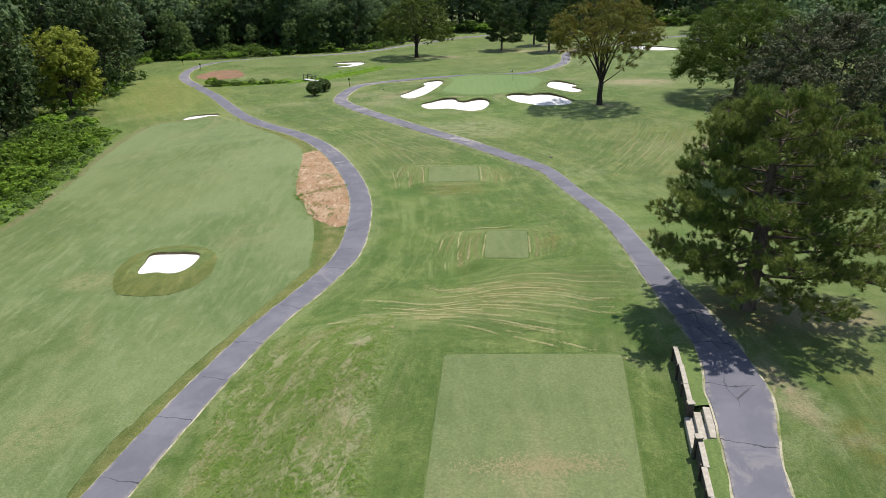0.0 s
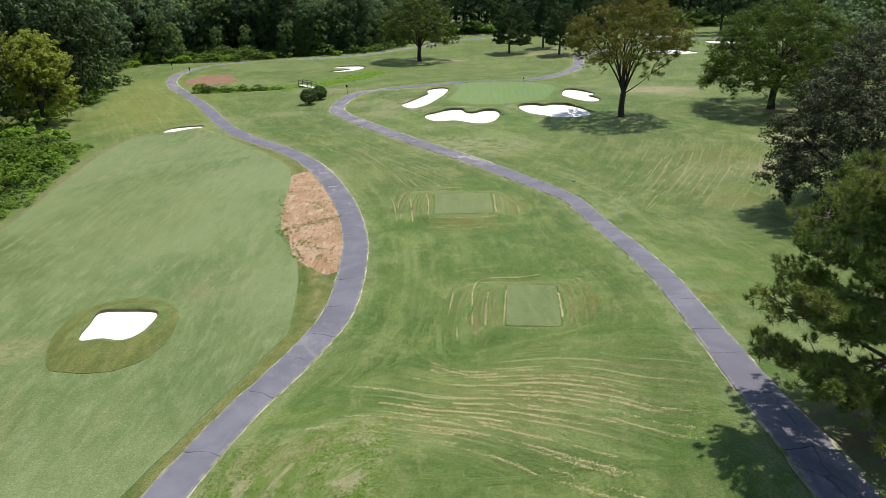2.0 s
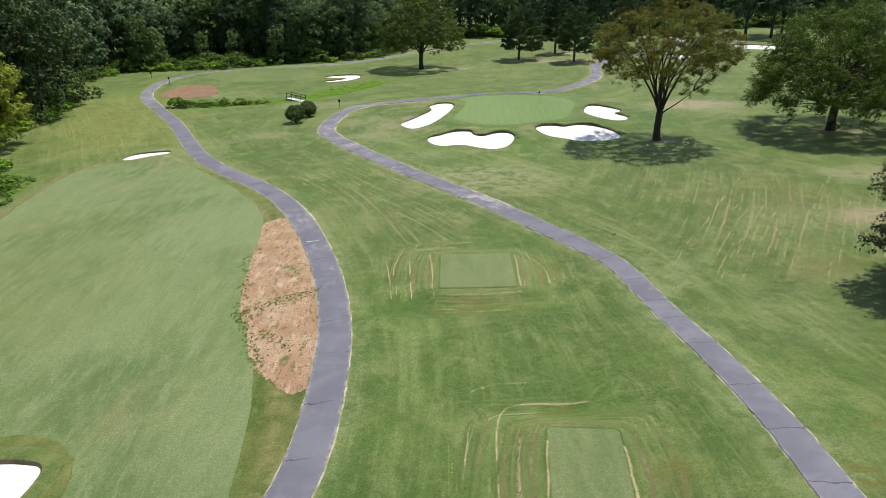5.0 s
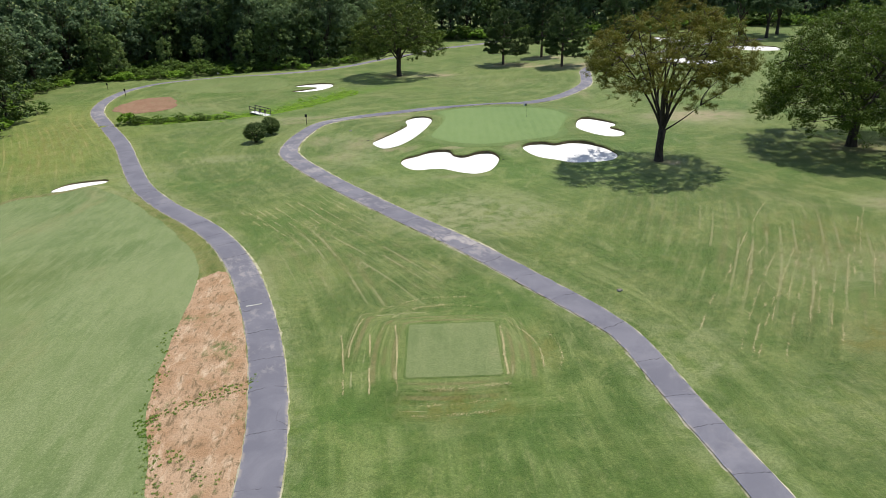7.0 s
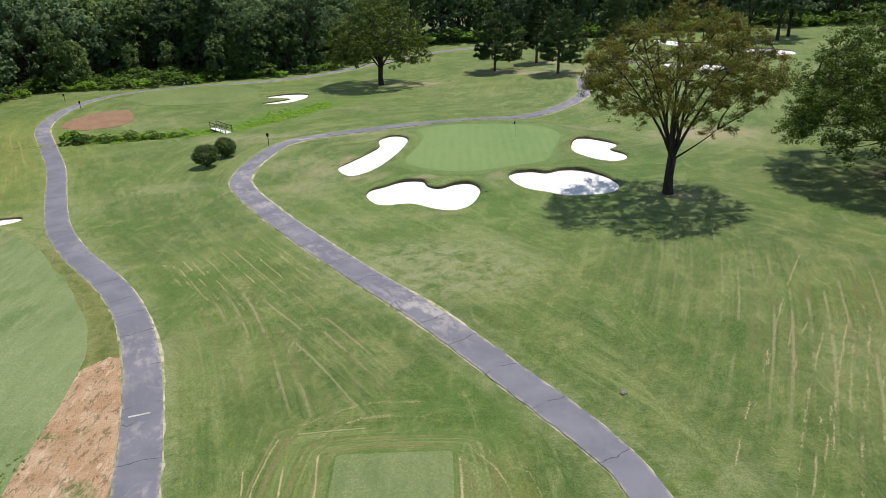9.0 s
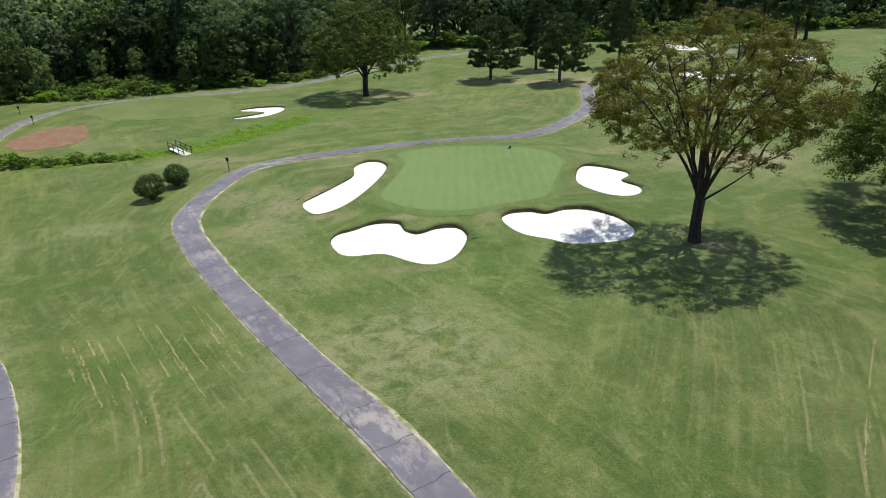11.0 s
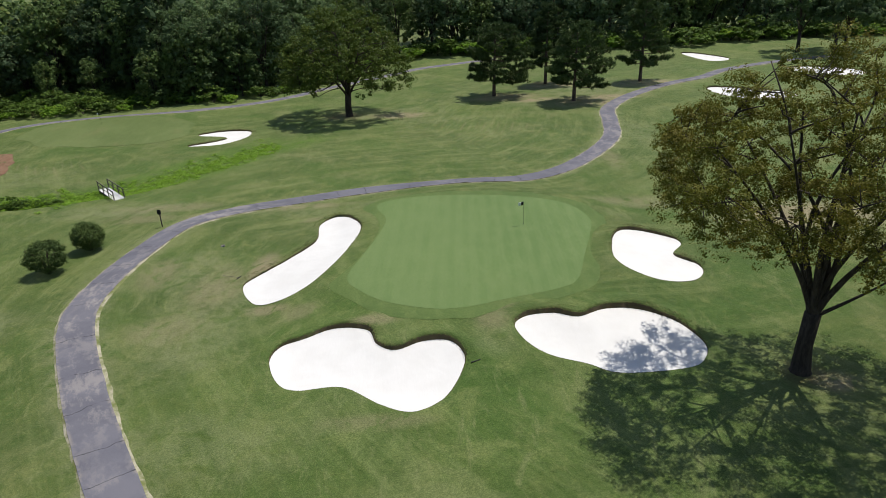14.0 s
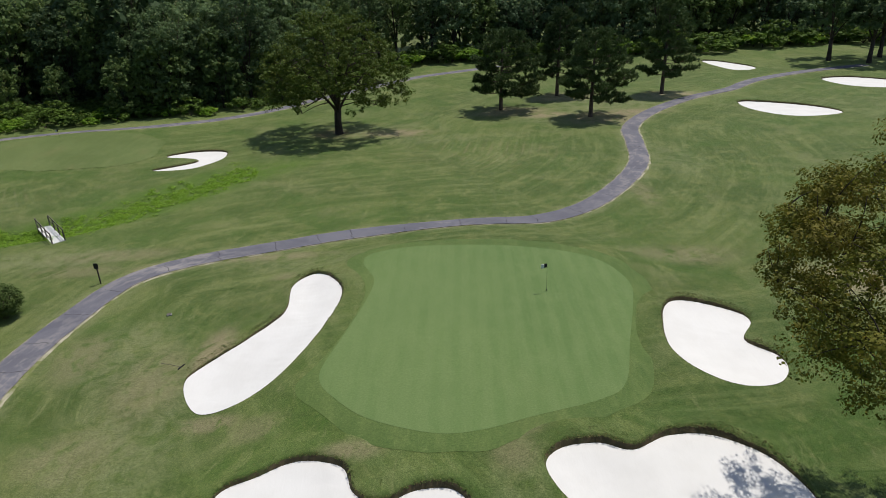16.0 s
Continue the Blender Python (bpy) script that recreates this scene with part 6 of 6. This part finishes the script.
cs = np.column_stack([flat, terrain(flat[:, 0], flat[:, 1]) + 0.035])
tagged(new("dry_windrows", quads_mesh(leaves(rng, cs, np.full(len(cs), 0.035), 3 * len(cs), 0.017, 0.04, lift=9.0), 4, M_HAY, "dry_windrows")), "thin windrows of dry tan clippings on the rough", "clippings", kind="stuff")

# tufts along the bare patch
cs = []
for (ax, ay), (bx, by), k in (((-16.0, 68.9), (-10.4, 72.6), 130), ((-17.6, 79.5), (-15.9, 69.5), 60), ((-15.9, 69.5), (-12.6, 62.2), 110), ((-13.6, 66.5), (-10.0, 63.5), 40)):
    for _ in range(k):
        u = rng.uniform(0, 1)
        x, y = ax + (bx - ax) * u + rng.normal() * 0.25, ay + (by - ay) * u + rng.normal() * 0.35
        cs.append((x, y, height(x, y) + 0.05))
tagged(new("weed_tufts", quads_mesh(leaves(rng, cs, rng.uniform(0.04, 0.15, len(cs)), 16 * len(cs), 0.038, 0.35, lift=1.2), 4, M_TUFT, "weed_tufts")), "straggling weed tufts on the bare clay", "weeds", kind="stuff")

# ---- things by the green ----
stand(round_shrub("round dark evergreen shrub by the path", 2.15, 3.1, 91, "pair of shrubs"), -24.6, 134.6)
stand(round_shrub("round dark evergreen shrub by the path", 1.85, 2.8, 92, "pair of shrubs"), -23.4, 139.4)


def flagstick(x, y, tall, label):
    base = new("flagstick")
    base.location = (x, y, height(x, y) + 0.07)
    tagged(base, label, "flagstick")
    pole = part("pole", join([tube([(0, 0, -0.1), (0, 0, tall * 0.5), (0, 0, tall)], [0.009, 0.008, 0.007], 8)], M_BLACK, "pole"), base, "thin dark pole")
    for name, lo, hi, cloth, text in (("flag_band", 0, 3, M_BLACK, "dark inner half of the flag"), ("flag", 3, 6, M_CLOTH_W, "white outer half of a small drooping flag")):
        vs = [(-0.42 * i / 6, 0.05 * math.sin(i * 1.3) * i / 6, tall - 0.02 - 0.30 * j / 3 - 0.10 * (i / 6) ** 2) for i in range(lo, hi + 1) for j in range(4)]
        fs = [(i * 4 + j, i * 4 + j + 1, (i + 1) * 4 + j + 1, (i + 1) * 4 + j) for i in range(hi - lo) for j in range(3)]
        bm = bmesh.new()
        bm.from_mesh(mesh_from(vs, fs, cloth, name, True))
        bmesh.ops.solidify(bm, geom=bm.faces[:], thickness=0.008)
        part(name, bm_mesh(bm, cloth, name, True), pole, text)
    bm = bmesh.new()
    bmesh.ops.create_cone(bm, cap_ends=True, segments=16, radius1=0.054, radius2=0.054, depth=0.01)
    part("cup", bm_mesh(bm, M_BLACK, "cup"), base, "dark hole in the turf")


flagstick(15.2, 136.9, 2.0, "dark flagstick with a small black and white flag")
flagstick(-45.8, 192.5, 1.9, "thin flagstick on the far putting green")


def sign_post(x, y, tall, label):
    base = new("sign_post")
    base.location = (x, y, height(x, y))
    tagged(base, label, "sign")
    post = part("post", bm_mesh(box_bm(0.09, 0.09, tall, pose(0, 0, tall / 2), 0.01), M_TIMBER, "post"), base)
    part("board", bm_mesh(box_bm(0.36, 0.07, 0.48, pose(0, -0.07, tall - 0.12), 0.03), M_BLACK, "board"), post, "small dark board")


sign_post(-18.8, 144.4, 1.65, "short dark sign post beside the cart path")
for x, y in ((-71, 192), (-62.5, 181)):
    sign_post(x, y, 1.5, "slim dark marker post beside the far path")


def lid(x, y, size, label):
    base = new("ground_box")
    base.location = (x, y, height(x, y))
    base.rotation_euler = (0, 0, 0.4)
    tagged(base, label, "ground box")
    part("frame", bm_mesh(box_bm(size, size * 0.8, 0.10, pose(0, 0, 0.05), 0.015), M_PLASTIC, "frame"), base)
    part("lid", bm_mesh(box_bm(size * 0.86, size * 0.66, 0.04, pose(0, 0, 0.11), 0.01), M_RAIL, "lid"), base, "dull brown lid")


lid(-11.2, 138.2, 0.34, "small square grey box in the grass")
lid(14.1, 82.1, 0.35, "small grey valve box in the grass")


def footbridge(x, y, turn, length=5.8, wide=1.15):
    base = new("footbridge")
    base.matrix_basis = pose(x, y, height(x, y) + 0.5, 0, 0, turn)
    tagged(base, "short plank footbridge with dark rails over the ditch", "footbridge")
    n = 22
    plank = bm_mesh(box_bm(wide, length / n * 0.93, 0.06, Matrix(), 0.008), M_BRIDGE, "plank")
    for i in range(n):
        part("plank", plank, base).location = (0, -length / 2 + length * (i + 0.5) / n, 0)
    for s in (-1, 1):
        part("beam", bm_mesh(box_bm(0.14, length, 0.24, pose(s * (wide / 2 - 0.15), 0, -0.15), 0.01), M_RAIL, "beam"), base)
        rail = part("rail", bm_mesh(box_bm(0.06, length, 0.12, pose(s * (wide / 2 + 0.02), 0, 1.05), 0.01), M_RAIL, "rail"), base, "dark weathered top rail")
        part("middle_bar", bm_mesh(box_bm(0.05, length, 0.09, pose(s * (wide / 2 + 0.02), 0, 0.55), 0.01), M_RAIL, "middle_bar"), rail)
        for i in range(4):
            part("post", bm_mesh(box_bm(0.10, 0.10, 1.5, pose(s * (wide / 2 - 0.03), -length / 2 + 0.1 + (length - 0.2) * i / 3, 0.35), 0.01), M_RAIL, "post"), rail)


footbridge(-28.9, 156.4, 40.0)


def bunker_rake(x, y, turn, label):
    base = new("bunker_rake")
    base.matrix_basis = pose(x, y, height(x, y) + 0.05, 0, 0, turn)
    tagged(base, label, "rake")
    part("handle", join([tube([(0, 0, 0.02), (0, 0.7, 0.05), (0, 1.5, 0.04)], [0.014, 0.014, 0.014], 6)], M_RAIL, "handle"), base, "thin dark handle")
    part("head", bm_mesh(box_bm(0.62, 0.07, 0.06, pose(0, 0, 0.03), 0.01), M_BLACK, "head"), base, "black head")


bunker_rake(9.6, 117.0, 25.0, "black bunker rake lying on the grass")
bunker_rake(-8.0, 131.2, 70.0, "black bunker rake lying on the grass")


mx, my = -12.75, 82.2
bar = box_bm(1.15, 0.16, 0.012, pose(mx, my, height(mx, my) + 0.078, 0, 0, 16), 0.003)
tagged(new("path_marking", bm_mesh(bar, M_PLASTIC, "path_marking")), "faded white bar painted on the cart path", kind="structure")


# ---- retaining wall and steps beside the tee ----
def retaining_wall(y0, y1, label):
    base = new("retaining_wall")
    base.location = (wall_x(y0), y0, 3.8)
    tagged(base, label, "wall")
    dx, dy = wall_x(y1) - wall_x(y0), y1 - y0
    length = math.hypot(dx, dy)
    turn = -math.degrees(math.atan2(dx, dy))
    courses, n = 4, max(2, int(round(length / 1.5)))
    for c in range(courses):
        for i in range(n):
            l = length / n
            m = pose(0, 0, 0, 0, 0, turn) @ pose(0.11 + 0.01 * (c % 2), (i + 0.5) * l, -0.06 + 0.21 * (c + 0.5) - 0.02)
            part("timber", bm_mesh(box_bm(0.18, l - 0.015, 0.195, m, 0.015), M_TIMBER, "timber"), base)
    for i in range(n):
        l = length / n
        m = pose(0, 0, 0, 0, 0, turn + random.uniform(-0.6, 0.6)) @ pose(0.13, (i + 0.5) * l, 0.79 + 0.035)
        part("cap", bm_mesh(box_bm(0.22, l - 0.012, 0.07, m, 0.012), M_STONE, "cap"), base, "pale weathered cap")
    k = max(3, int(length / 1.2))
    for i in range(k + 1):
        m = pose(0, 0, 0, 0, 0, turn) @ pose(-0.03, 0.1 + (length - 0.2) * i / k, 0.36)
        part("post", bm_mesh(box_bm(0.08, 0.10, 0.95, m, 0.01), M_TIMBER, "post"), base)


def path_side(y):
    """Where the right path's near edge lies beside the wall."""
    return float(np.interp(y, PATH_RIGHT[:280, 1], PATH_RIGHT[:280, 0])) - 1.02


for y0, y1 in ((12.0, 21.15), (23.35, 28.4)):
    ys = np.arange(y0, y1 + 0.01, (y1 - y0) / 12)
    vs = []
    for y in ys:
        a, b = float(wall_x(y)) + 0.16, path_side(y)
        za, zb = 4.60, height(b + 0.2, y) + 0.05
        vs += [(a, y, za), (0.5 * (a + b), y, 0.5 * (za + zb) + 0.02), (b, y, zb)]
    fs = [(3 * i + j, 3 * i + j + 1, 3 * i + j + 4, 3 * i + j + 3) for i in range(len(ys) - 1) for j in range(2)]
    tagged(new("grass_strip", mesh_from(vs, fs, M_COLLAR, "grass_strip", True)), "narrow strip of grass between wall and path", kind="structure")
retaining_wall(23.4, 28.1, "low dark timber retaining wall with pale caps")
retaining_wall(12.0, 21.1, "low dark timber retaining wall with pale caps")
steps = new("steps")
steps.location = (wall_x(22.25), 22.25, 3.8)
tagged(steps, "three pale concrete steps down from the path to the tee", "steps")
for i in range(3):
    top = 0.25 * (i + 1) + 0.06
    part("tread", bm_mesh(box_bm(0.36, 2.05, 0.30, pose(0.08 + 0.35 * i, 0, top - 0.15, 0, 0, -12.0), 0.015), M_STONE, "tread"), steps)
for y in (21.15, 23.35):
    pier = new("pier")
    pier.location = (wall_x(y) + 0.1, y, 3.8)
    tagged(pier, "short dark timber pier at the steps", "pier", "piers")
    part("body", bm_mesh(box_bm(0.26, 0.24, 1.06, pose(0, 0, 0.43), 0.02), M_TIMBER, "body"), pier)
    part("cap", bm_mesh(box_bm(0.32, 0.30, 0.06, pose(0, 0, 0.99), 0.015), M_STONE, "cap"), pier, "pale cap")
